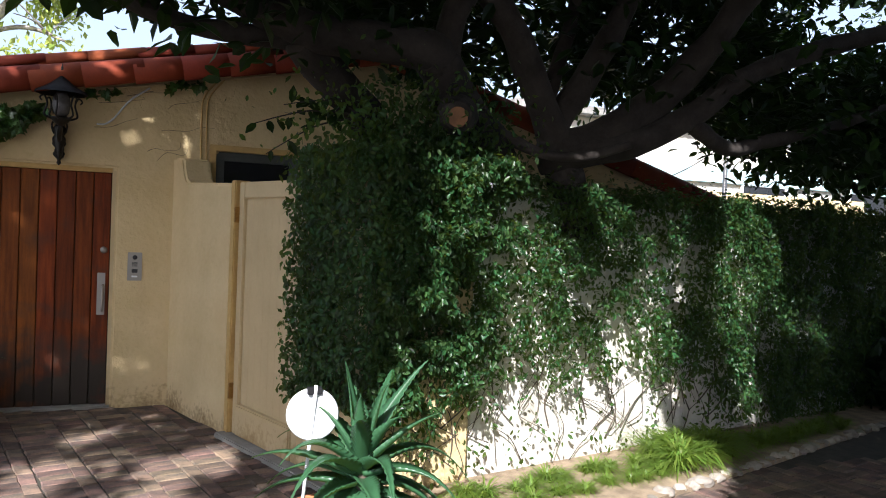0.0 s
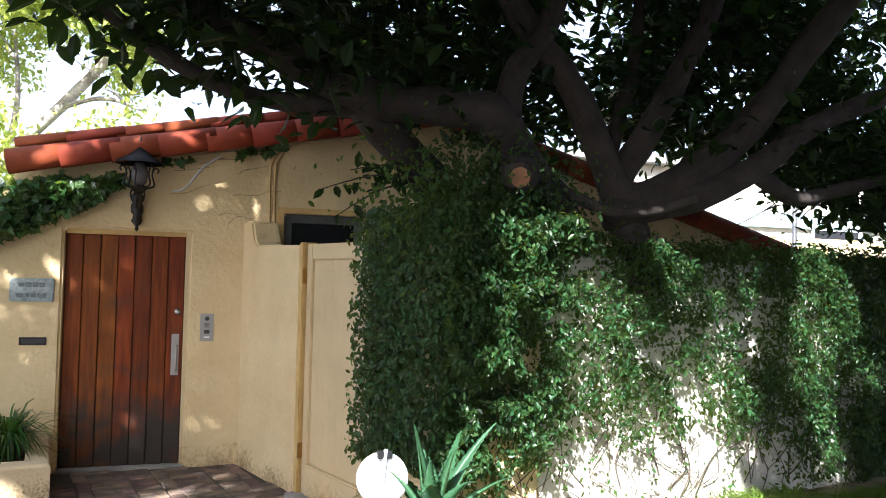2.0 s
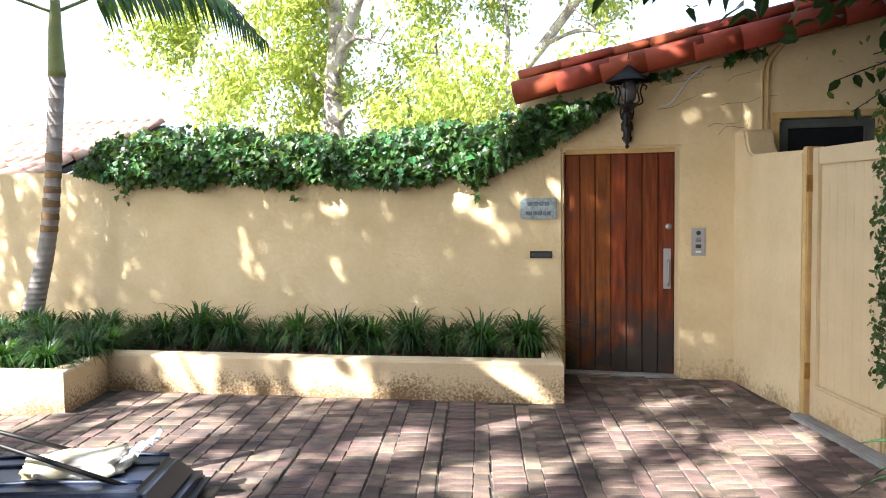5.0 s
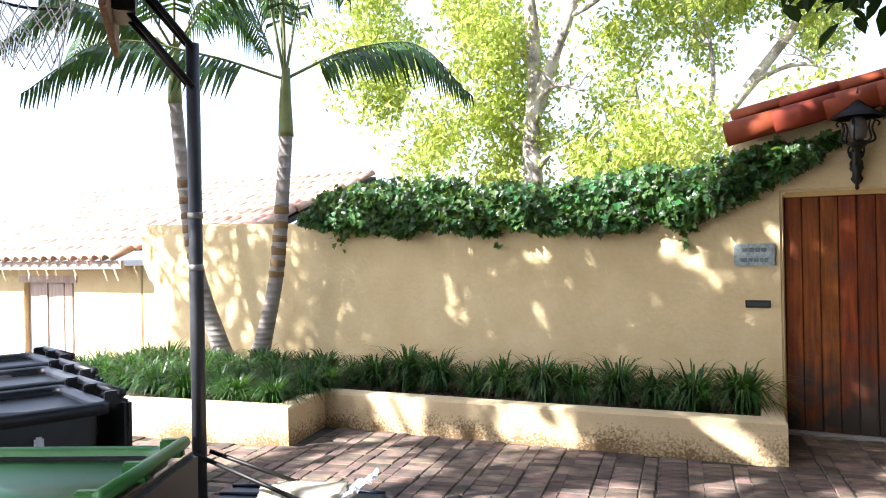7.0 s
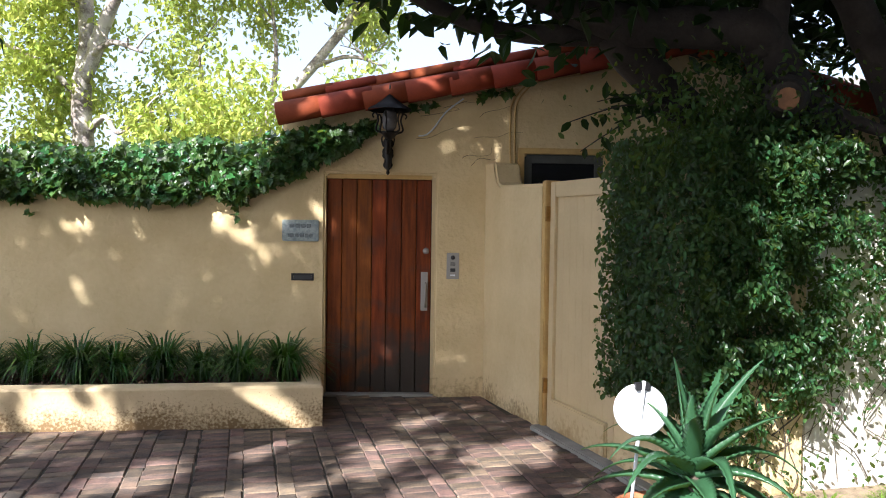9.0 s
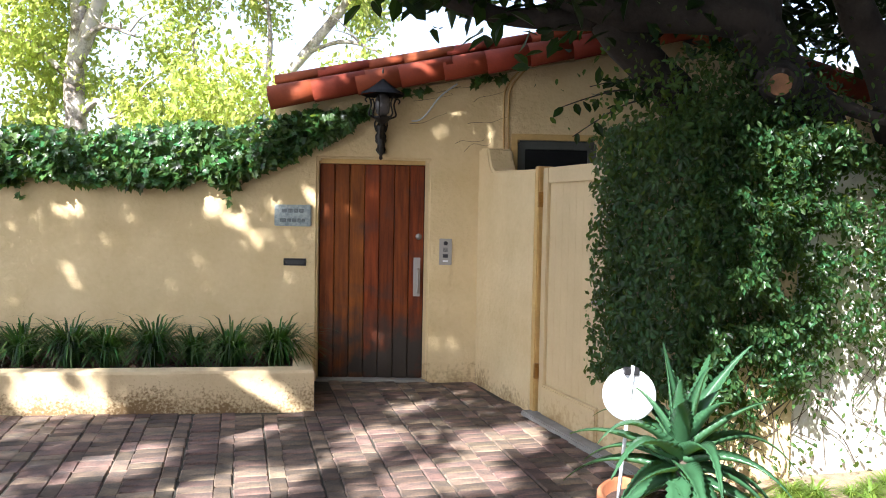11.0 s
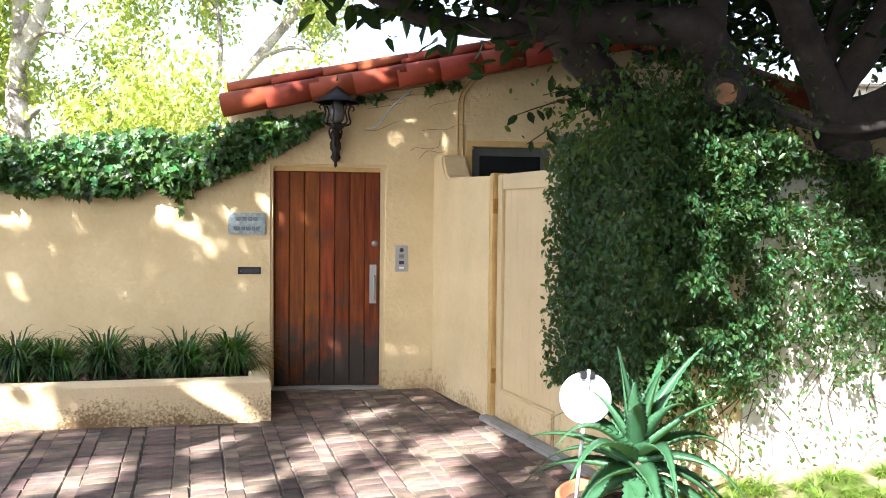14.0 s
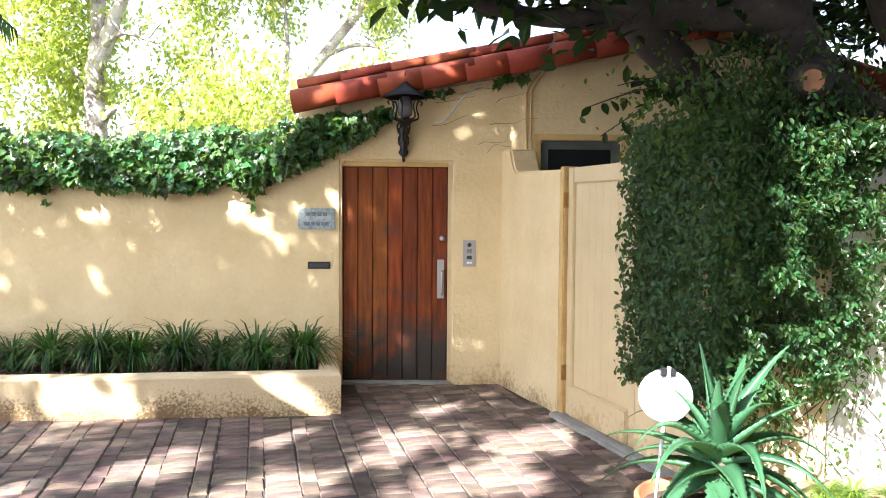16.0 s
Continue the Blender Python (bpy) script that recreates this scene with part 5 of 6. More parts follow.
# ---- aloe, pot and marker ----
def build_aloe():
    pot = thing("flower_pot", (2.05, -3.80, 0), "round terracotta pot on the paving", "pot")
    part("pot_body", lathe([(0.16, 0.0), (0.17, 0.02), (0.225, 0.22), (0.23, 0.235), (0.255, 0.24), (0.262, 0.26), (0.262, 0.31), (0.25, 0.325), (0.235, 0.315), (0.225, 0.26), (0.21, 0.255)], 40), POT, pot, smooth=True)
    part("soil", lathe([(0.0, 0.285), (0.12, 0.28), (0.224, 0.27), (0.224, 0.262)], 24), SOIL, pot, "dark potting soil")
    al = thing("aloe_plant", (2.16, -3.83, 0.27), "large blue-green toothed aloe with a sunlit heart", "aloe")
    rng = random.Random(9)
    part("stem", tube([(0, 0, 0), (0.01, 0, 0.15), (0.0, 0, 0.32)], 0.045, 0.035, 10), STEM, al, smooth=True)
    for k in range(36):
        f = k / 35
        a = k * 2.399 + rng.uniform(-0.15, 0.15)
        d = Vector((math.cos(a), math.sin(a), 0))
        s = Vector((-d.y, d.x, 0))
        ln = 0.61 - 0.14 * f + rng.uniform(-0.10, 0.06)
        el = radians(-30 + 104 * f ** 1.7 + rng.uniform(-12, 12))
        bend = rng.uniform(-0.16, 0.16)
        base = Vector((0, 0, 0.12 + 0.22 * f)) + d * 0.02
        sag = 0.14 + 0.42 * (1 - f) + rng.uniform(-0.15, 0.22)
        bm = bmesh.new()
        rows = []
        nseg = 30
        for i in range(nseg + 1):
            t = i / nseg
            p = base + d * ln * t * math.cos(el) + s * ln * bend * t * t + Vector((0, 0, ln * (t * math.sin(el) + 0.28 * t * math.cos(el) - sag * 1.3 * t * t * t)))
            w = 0.042 * (1 - t) ** 0.85 * (1 + 0.35 * math.sin(math.pi * min(1, t * 1.6))) + 0.0015
            tooth = 0.014 * (1 - 0.7 * t) * (1 if i % 2 else 0)
            up = Vector((0, 0, 1)) * math.cos(el) - d * math.sin(el)
            cup = w * 0.45
            rows.append([bm.verts.new(q) for q in (p - s * (w + tooth) + up * cup, p - s * w * 0.5 + up * 0.002, p + up * -0.004, p + s * w * 0.5 + up * 0.002, p + s * (w + tooth) + up * cup, p + s * w * 0.5 - up * 0.016 * (1 - t), p - up * 0.024 * (1 - t), p - s * w * 0.5 - up * 0.016 * (1 - t))])
        for r0, r1 in zip(rows, rows[1:]):
            for q in range(8):
                bm.faces.new((r0[q], r0[(q + 1) % 8], r1[(q + 1) % 8], r1[q]))
        bm.faces.new(rows[0])
        bm.faces.new(rows[-1])
        part("leaf", bm, ALOE, al, smooth=True)
    m = thing("driveway_marker", (1.925, -3.74, 0.25), "white round reflector on a thin white rod", "marker")
    bm = lathe([(0.0, -0.006), (0.118, -0.006), (0.124, 0.0), (0.118, 0.006), (0.0, 0.007)], 40)
    bmesh.ops.transform(bm, matrix=Matrix.Translation((0.01, 0.0, 0.52)) @ pose(0, 0, 0, 84, 0, -12), verts=bm.verts)
    part("disc", bm, WHITE_PLASTIC, m, smooth=True)
    part("rod", rod((-0.035, -0.012, -0.02), (0.02, -0.015, 0.66), 0.009), WHITE_PLASTIC, m, smooth=True)
    part("clip", boxed(-0.02, 0.05, -0.02, 0.015, 0.615, 0.65, bevel=0.004), BLACK_PLASTIC, m, "black rubber clip")


build_aloe()


# ---- bins and basketball hoop ----
def build_bin(x, y, turn, inside, outside, label, sink=0.0):
    b = thing("wheelie_bin", (x, y, ground_z(x, y) - sink), label, "bin", "wheelie bins by the drive", turn=turn)

    def ring(bm, hx, hy, z, r=0.05):
        out = []
        for cx, cy, a0 in ((hx - r, hy - r, 0), (-hx + r, hy - r, 90), (-hx + r, -hy + r, 180), (hx - r, -hy + r, 270)):
            for q in range(5):
                a = radians(a0 + q * 22.5)
                out.append(bm.verts.new((cx + r * math.cos(a), cy + r * math.sin(a), z)))
        return out

    def shell(levels, material, name, label="", close=True):
        bm = bmesh.new()
        rs = [ring(bm, *lv) for lv in levels]
        for a, c in zip(rs, rs[1:]):
            for q in range(len(a)):
                bm.faces.new((a[q], a[(q + 1) % len(a)], c[(q + 1) % len(c)], c[q]))
        if close:
            bm.faces.new(rs[0])
            bm.faces.new(rs[-1])
        return part(name, bm, material, b, label, True)

    shell([(0.25, 0.21, 0.04), (0.27, 0.23, 0.06), (0.345, 0.30, 0.96), (0.335, 0.29, 0.985), (0.26, 0.22, 0.10)], outside, "body")
    rim = shell([(0.345, 0.30, 0.95), (0.375, 0.33, 0.955), (0.378, 0.333, 1.0), (0.36, 0.315, 1.012), (0.338, 0.292, 1.0), (0.335, 0.289, 0.93)], inside, "rim", close=False)
    shell([(0.334, 0.288, 0.97), (0.262, 0.222, 0.12)], inside, "liner")
    part("handle", rod((0.43, -0.29, 1.03), (0.43, 0.29, 1.03), 0.02, 10), inside, b, smooth=True)
    for sy in (-0.27, 0.27, 0.0):
        part("bracket", boxed(0.36, 0.435, sy - 0.015, sy + 0.015, 0.985, 1.045, bevel=0.006), inside, b)
    for sy in (-0.26, 0.26):
        bm = lathe([(0.0, -0.03), (0.10, -0.03), (0.115, -0.015), (0.115, 0.015), (0.10, 0.03), (0.0, 0.03)], 24)
        bmesh.ops.transform(bm, matrix=Matrix.Translation((0.32, sy, 0.115)) @ pose(0, 0, 0, 90, 0, 0), verts=bm.verts)
        part("wheel", bm, BLACK_PLASTIC, b, smooth=True)
    bm = bmesh.new()
    box(bm, 0.44, 0.475, -0.30, 0.30, 0.28, 1.0, bevel=0.015)
    part("lid", bm, outside, b, "open lid hanging down behind")
    return b


BIN_GREY = mat("worn_black_plastic", (0.03, 0.032, 0.036), 0.35, (0.018, 0.019, 0.022), 8, 90, 0.2, 0.001)
build_bin(-1.50, -6.01, 27, GREEN_PLASTIC, BLACK_PLASTIC, "green-rimmed wheelie bin standing open")
one = build_bin(-2.62, -5.36, 72, BIN_GREY, BLACK_PLASTIC, "open black wheelie bin with a pale recycling mark")
bm = bmesh.new()
for a in (90, 210, 330):
    box(bm, -0.018, 0.018, -0.002, 0.002, 0.012, 0.06, bevel=0.008, m=pose(0, 0, 0, 0, a - 90, 0))
bmesh.ops.transform(bm, matrix=pose(0.08, -0.318, 0.84), verts=bm.verts)
part("recycling_mark", bm, WHITE_PLASTIC, one, "pale three-armed mark")
build_bin(-3.32, -4.98, 72, BIN_GREY, BLACK_PLASTIC, "open black wheelie bin in the row")
build_bin(-4.02, -4.62, 72, BIN_GREY, BLACK_PLASTIC, "open black wheelie bin at the far end")


def build_hoop():
    px, py = -2.70, -4.14
    h = thing("basketball_hoop", (px, py, 0), "portable basketball hoop with black pole on a dark blue base", "basketball hoop")
    turn = pose(0, 0, 0, 0, 0, 17)
    bm = bmesh.new()
    box(bm, -0.12, 1.22, -0.36, 0.42, 0.0, 0.10, bevel=0.04, m=turn)
    part("base", bm, BLUE_PLASTIC, h, "dark blue moulded base")
    bm = bmesh.new()
    got = bmesh.ops.create_cube(bm, size=1.0)["verts"]
    for v in got:
        k = 0.82 if v.co.z > 0 else 1.0
        v.co = turn @ Vector((0.55 + v.co.x * 1.22 * k, 0.03 + v.co.y * 0.7 * k, 0.155 + v.co.z * 0.13))
    bmesh.ops.bevel(bm, geom=list(bm.edges), offset=0.03, segments=3, affect="EDGES")
    part("base_top", bm, BLUE_PLASTIC, h)
    for y in (-0.14, 0.14, 0.3):
        part("groove_rib", tube([turn @ Vector((0.05, y, 0.222)), turn @ Vector((0.5, y + 0.02, 0.226)), turn @ Vector((1.02, y, 0.222))], 0.014, 0.014, 8), BLUE_PLASTIC, h, smooth=True)
    pole = part("pole", lathe([(0.041, 0.12), (0.041, 1.55), (0.039, 1.56), (0.039, 2.86), (0.0, 2.87)], 20), POLE_PAINT, h, "black painted steel pole", True)
    for z in (0.16, 1.55, 1.85):
        part("collar", lathe([(0.041, z), (0.044, z + 0.005), (0.044, z + 0.03), (0.041, z + 0.035)], 20), STEEL if z > 1 else POLE_PAINT, pole, smooth=True)
    for sy, e in ((-0.05, (0.98, -0.16, 0.2)), (0.05, (0.78, 0.24, 0.2))):
        part("strut", rod((0.03, sy, 0.50), tuple(turn @ Vector(e)), 0.013), IRON, h, smooth=True)
    left = Vector((-0.66, -0.75, 0))
    side = Vector((0.75, -0.66, 0))
    for s in (-0.045, 0.045):
        part("arm", rod(tuple(side * s + Vector((0, 0, 2.60))), tuple(left * 0.36 + side * s * 2 + Vector((0, 0, 3.02))), 0.018), IRON, h, smooth=True)
        part("arm", rod(tuple(side * s + Vector((0, 0, 2.83))), tuple(left * 0.34 + side * s * 2 + Vector((0, 0, 3.24))), 0.018), IRON, h, smooth=True)
    m = Matrix.Translation(left * 0.42) @ pose(0, 0, 0, 0, 0, math.degrees(math.atan2(left.y, left.x)))
    part("backboard", boxed(0.0, 0.035, -0.55, 0.55, 2.88, 3.65, bevel=0.006, m=m), CUT_WOOD, h, "worn board with wooden edge")
    part("bracket", boxed(-0.12, 0.0, -0.16, 0.16, 2.98, 3.3, bevel=0.008, m=m), IRON, h)
    c = left * 0.83 + Vector((0, 0, 3.06))
    ring = [c + Vector((0.225 * math.cos(a), 0.225 * math.sin(a), 0)) for a in (2 * math.pi * q / 32 for q in range(33))]
    part("rim", tube([tuple(q) for q in ring], 0.009, 0.009, 8, steps=1), IRON, h, smooth=True)
    bm = bmesh.new()
    for s in (1, -1):
        for q in range(12):
            a0 = 2 * math.pi * q / 12
            pts = []
            for j in range(6):
                a = a0 + s * j * math.pi / 12
                r = 0.22 - 0.085 * (j / 5) ** 0.7
                pts.append(tuple(c + Vector((r * math.cos(a), r * math.sin(a), -0.075 * j))))
            tube(pts, 0.0035, 0.0035, 4, bm, 1)
    part("net", bm, WHITE_PLASTIC, h, "frayed white cord net")


POLE_PAINT = mat("worn_black_paint", (0.03, 0.032, 0.038), 0.45, (0.05, 0.05, 0.052), 6, 60, 0.2, 0.001)
build_hoop()


def build_bag():
    b = thing("sand_bag", (-2.12, -3.88, 0.225), "half-empty white plastic sand bag lying on the hoop base", "bag", turn=22)
    bm = bmesh.new()
    bmesh.ops.create_icosphere(bm, subdivisions=4, radius=1.0)
    for v in bm.verts:
        q = v.co.copy()
        f = 1 + 0.25 * noise.noise(q * 1.8) + 0.12 * noise.noise(q * 5.0)
        v.co = Vector((math.copysign(abs(q.x) ** 0.6, q.x) * 0.27 * f, math.copysign(abs(q.y) ** 0.6, q.y) * 0.17 * f, max(0.0, q.z + 0.35) * 0.075 * f))
    part("sack", bm, BAG, b, smooth=True)
    bm = bmesh.new()
    n = 9
    grid = [[bm.verts.new((0.2 + 0.2 * i / n, -0.12 + 0.24 * j / n, 0.05 + 0.11 * (i / n) + 0.05 * noise.noise((i * 0.7, j * 0.9, 2)))) for j in range(n + 1)] for i in range(n + 1)]
    for i in range(n):
        for j in range(n):
            bm.faces.new((grid[i][j], grid[i + 1][j], grid[i + 1][j + 1], grid[i][j + 1]))
    bmesh.ops.solidify(bm, geom=list(bm.faces), thickness=0.004)
    part("open_end", bm, WHITE_PLASTIC, b, "crumpled white open end", True)


BAG = mat("printed_bag", (0.62, 0.60, 0.54), 0.5, (0.42, 0.33, 0.12), 5, 25, 0.6, 0.01)
build_bag()


# ---- neighbour house ----
def build_neighbour():
    h = thing("neighbour_house", (0, 0, 0), "low yellow house with a clay tile roof coloured pale for strong sun", "house")
    bm = plate([(-14.0, -1.4), (-14.0, 1.5), (-8.21, 1.5), (-8.21, -1.4)], [[(-10.9, -1.2), (-9.68, -1.2), (-9.68, 1.26), (-10.9, 1.26)]], 0.0, 0.3, 0.01)
    part("wall", bm, PLASTER, h)
    d = part("door", boxed(-10.9, -9.68, 0.08, 0.12, -1.2, 1.26, bevel=0.004), PALE_WOOD, h, "pale bleached wooden door")
    for x in (-10.5, -10.1, -9.9):
        part("board", boxed(x - 0.09, x + 0.09, 0.06, 0.085, -1.2, 1.25, bevel=0.006), PALE_WOOD, d)
    part("lintel", boxed(-11.0, -9.6, -0.02, 0.06, 1.26, 1.36, bevel=0.006), PALE_WOOD, h, "wooden lintel")
    z = lambda y: 1.62 + 0.34 * (y + 0.25)
    bm = bmesh.new()
    pts = [(-14, 0.33, z(0.33)), (-6.7, 0.33, z(0.33)), (-6.7, 3.6, z(3.6)), (-14, 3.6, z(3.6))]
    lo = [bm.verts.new((x, y, zz - 0.1)) for x, y, zz in pts]
    hi = [bm.verts.new((x, y, zz - 0.02)) for x, y, zz in pts]
    bm.faces.new(hi)
    bm.faces.new(lo[::-1])
    for i in range(4):
        bm.faces.new((lo[i], lo[(i + 1) % 4], hi[(i + 1) % 4], hi[i]))
    part("deck", bm, DARK, h)
    part("fascia", boxed(-14, -8.2, -0.34, -0.28, z(-0.3) - 0.14, z(-0.3) - 0.02, bevel=0.006), PALE_WOOD, h, "grey weathered gutter board")
    bm = bmesh.new()
    tilt = math.degrees(math.atan(0.34))
    rng = random.Random(3)
    for i in range(33):
        x = -14 + i * 0.225
        start = -0.42 if x < -8.15 else 0.36
        y = start
        while y < 3.5:
            src = barrel(0.46, 0.105, 0.09, n=6)
            src.transform(pose(x + rng.uniform(-0.01, 0.01), y, z(y) + 0.01, 0, 0, 90) @ pose(0, 0, 0, 0, -tilt - 2, 0))
            me = bpy.data.meshes.new("tmp")
            src.to_mesh(me)
            src.free()
            bm.from_mesh(me)
            bpy.data.meshes.remove(me)
            y += 0.40
    tagged(part("roof_tiles", bm, TILE_PALE, h, smooth=True), kind="stuff")


PALE_WOOD = grained(mat("bleached_wood", (0.55, 0.44, 0.36), 0.8, (0.38, 0.28, 0.22), 3, 40, 0.4, 0.004))
build_neighbour()


# ---- beyond the garden wall ----
def build_far_right():
    bm = plate([(9.5, -0.6), (9.5, 2.12), (18.5, 2.12), (18.5, -0.6)], [], 2.6, 0.25, 0.02)
    tagged(part("wall_far", bm, PLASTER), "yellow plaster boundary wall in shade", "wall", kind="structure")
    tagged(part("wall_cap", boxed(9.4, 18.6, 2.54, 2.91, 2.12, 2.2, bevel=0.02), PLASTER_TRIM), "flat coping on the boundary wall", "coping", kind="structure")
    tagged(part("wall_beyond", boxed(11.0, 17.5, 6.0, 6.25, -0.5, 2.76, bevel=0.02), PLASTER), "sunlit yellow wall beyond the garden", "wall", kind="structure")
    h = thing("white_house", (0, 0, 0), "pale two-storey house beyond the garden", "house")
    part("wall", boxed(9.6, 26.0, 9.0, 16.0, -0.5, 4.6, bevel=0.03), WHITE_PLASTER, h)
    for x in (12.6, 16.5, 20.5):
        w = part("window", boxed(x, x + 1.5, 8.93, 9.0, 2.7, 3.2, bevel=0.01), WINDOW_GLASS, h, "dark strip window")
        part("frame", plate([(x - 0.06, 2.64), (x + 1.56, 2.64), (x + 1.56, 3.26), (x - 0.06, 3.26)], [[(x, 2.7), (x, 3.2), (x + 1.5, 3.2), (x + 1.5, 2.7)]], 8.9, 0.06), WHITE_PLASTIC, w)
    part("band", boxed(12.5, 26.1, 8.88, 9.0, 3.22, 3.6, bevel=0.01), TEAL, h, "pale teal painted band")
    part("roof", boxed(9.4, 26.2, 8.7, 16.2, 4.6, 4.8, bevel=0.02), CONCRETE, h)
    p = thing("utility_pole", (9.75, 2.2, 0), "thin grey metal post with a wire", "post")
    part("post", rod((0, 0, -0.2), (0, 0, 3.35), 0.035), STEEL, p, smooth=True)
    part("wire", tube([(0, 0, 3.2), (-1.0, -0.4, 2.75), (-1.9, -0.8, 2.45)], 0.008, 0.008, 5), IRON, p, smooth=True)
    rng = np.random.default_rng(41)
    # heights raised so dark leaves stand in for shade on the boundary wall
    for i, (x, y, r, hh) in enumerate(((9.3, -0.5, 0.9, 1.2), (10.6, 0.0, 1.0, 1.5), (12.2, 0.4, 1.1, 1.6), (13.8, 0.9, 1.1, 1.7), (15.4, 1.3, 1.2, 1.7), (8.7, -1.6, 0.5, 0.9))):
        s = thing("shrub", (x, y, 0), "dense dark shrub at the end of the garden wall", "shrub", "shrubs beyond the wall")
        c = rng.normal(size=(120, 3))
        c = c / np.linalg.norm(c, axis=1, keepdims=True) * rng.random((120, 1)) ** 0.4 * (r, r * 0.8, hh * 0.5) + (0, 0, hh * 0.5)
        P = np.concatenate([rng.normal(q, 0.14, (28, 3)) for q in c])
        P[:, 2] = np.maximum(P[:, 2], 0.02)
        leaves("foliage", P, rng.normal(size=P.shape) * 0.7 + (0, -0.3, 0.7), rng.uniform(0.09, 0.18, len(P)), FICUS, s, droop=0.5, rng=rng)
        part("stem", tube([(0, 0, -0.05), (0.05, 0, hh * 0.3), (0, 0.05, hh * 0.6)], 0.04, 0.02, 7), BARK, s, smooth=True)
    t = thing("small_tree", (9.4, -2.9, 0), "slender dark street tree beside the parked car", "tree")
    part("trunk", tube([(0, 0, -0.1), (-0.1, 0, 1.0), (0.1, 0.1, 1.7), (0.0, 0, 2.8)], 0.09, 0.05, 9, rough=0.2), BARK, t, smooth=True)
    part("limb", tube([(0.05, 0.05, 1.4), (-0.4, 0.1, 2.0), (-0.6, 0.2, 2.8)], 0.045, 0.025, 7, rough=0.2), BARK, t, smooth=True)
    # the third, highest cluster is added to keep sun off the boundary wall
    c = np.concatenate([rng.normal(size=(150, 3)) * (0.9, 0.8, 0.45) + (0, 0.3, 3.2), rng.normal(size=(80, 3)) * (0.9, 0.5, 0.25) + (0.2, 1.2, 2.55), rng.normal(size=(110, 3)) * (2.2, 0.9, 0.75) + (1.2, 2.3, 4.6)])
    P = np.concatenate([rng.normal(q, 0.18, (22, 3)) for q in c])
    leaves("crown", P, rng.normal(size=P.shape) * 0.7 + (0, 0, 0.8), rng.uniform(0.08, 0.15, len(P)), FICUS, t, droop=0.5, rng=rng)


TEAL = mat("pale_teal_paint", (0.45, 0.62, 0.62), 0.7, (0.38, 0.54, 0.55), 3, 30, 0.1, 0.002)
build_far_right()


def build_poles():
    p = thing("leaning_pole", (6.19, -3.63, 0), "white perforated metal pole leaning by the pavement edge", "pole")
    a, b = Vector((0, 0, 0)), Vector((0.47, 0.06, 2.31))
    part("tube", rod(a, b, 0.048, 16), WHITE_POLE, p, smooth=True)
    d = (b - a).normalized()
    for k in range(12):
        c = a + d * (0.12 + 0.16 * k)
        part("hole", rod(c + Vector((-0.02, -0.040, 0)), c + Vector((-0.02, -0.049, 0.0)), 0.009, 8), BLACK_PLASTIC, p)
    for k in (0.62, 2.05):
        c = a + d * k
        part("band", rod(c, c + d * 0.05, 0.051, 16), CONCRETE, p, smooth=True)
    y = thing("yellow_pole", (6.46, -3.50, 0), "yellow and grey guy wire guard behind the white pole", "pole")
    a, b = Vector((0.10, 0, 0.5)), Vector((0.58, 0.08, 2.42))
    part("guard", rod(a.lerp(b, 0.1), b, 0.028, 10), YELLOW, y, smooth=True)
    part("wire", rod(Vector((0.0, 0.03, 0)), Vector((0.57, 0.11, 2.4)), 0.012, 8), STEEL, y, smooth=True)


WHITE_POLE = mat("chipped_white_paint", (0.62, 0.62, 0.6), 0.5, (0.4, 0.39, 0.37), 10, 70, 0.3, 0.002)
YELLOW = mat("yellow_plastic", (0.6, 0.40, 0.03), 0.5, (0.45, 0.28, 0.02), 8, 60, 0.1, 0.001)
build_poles()


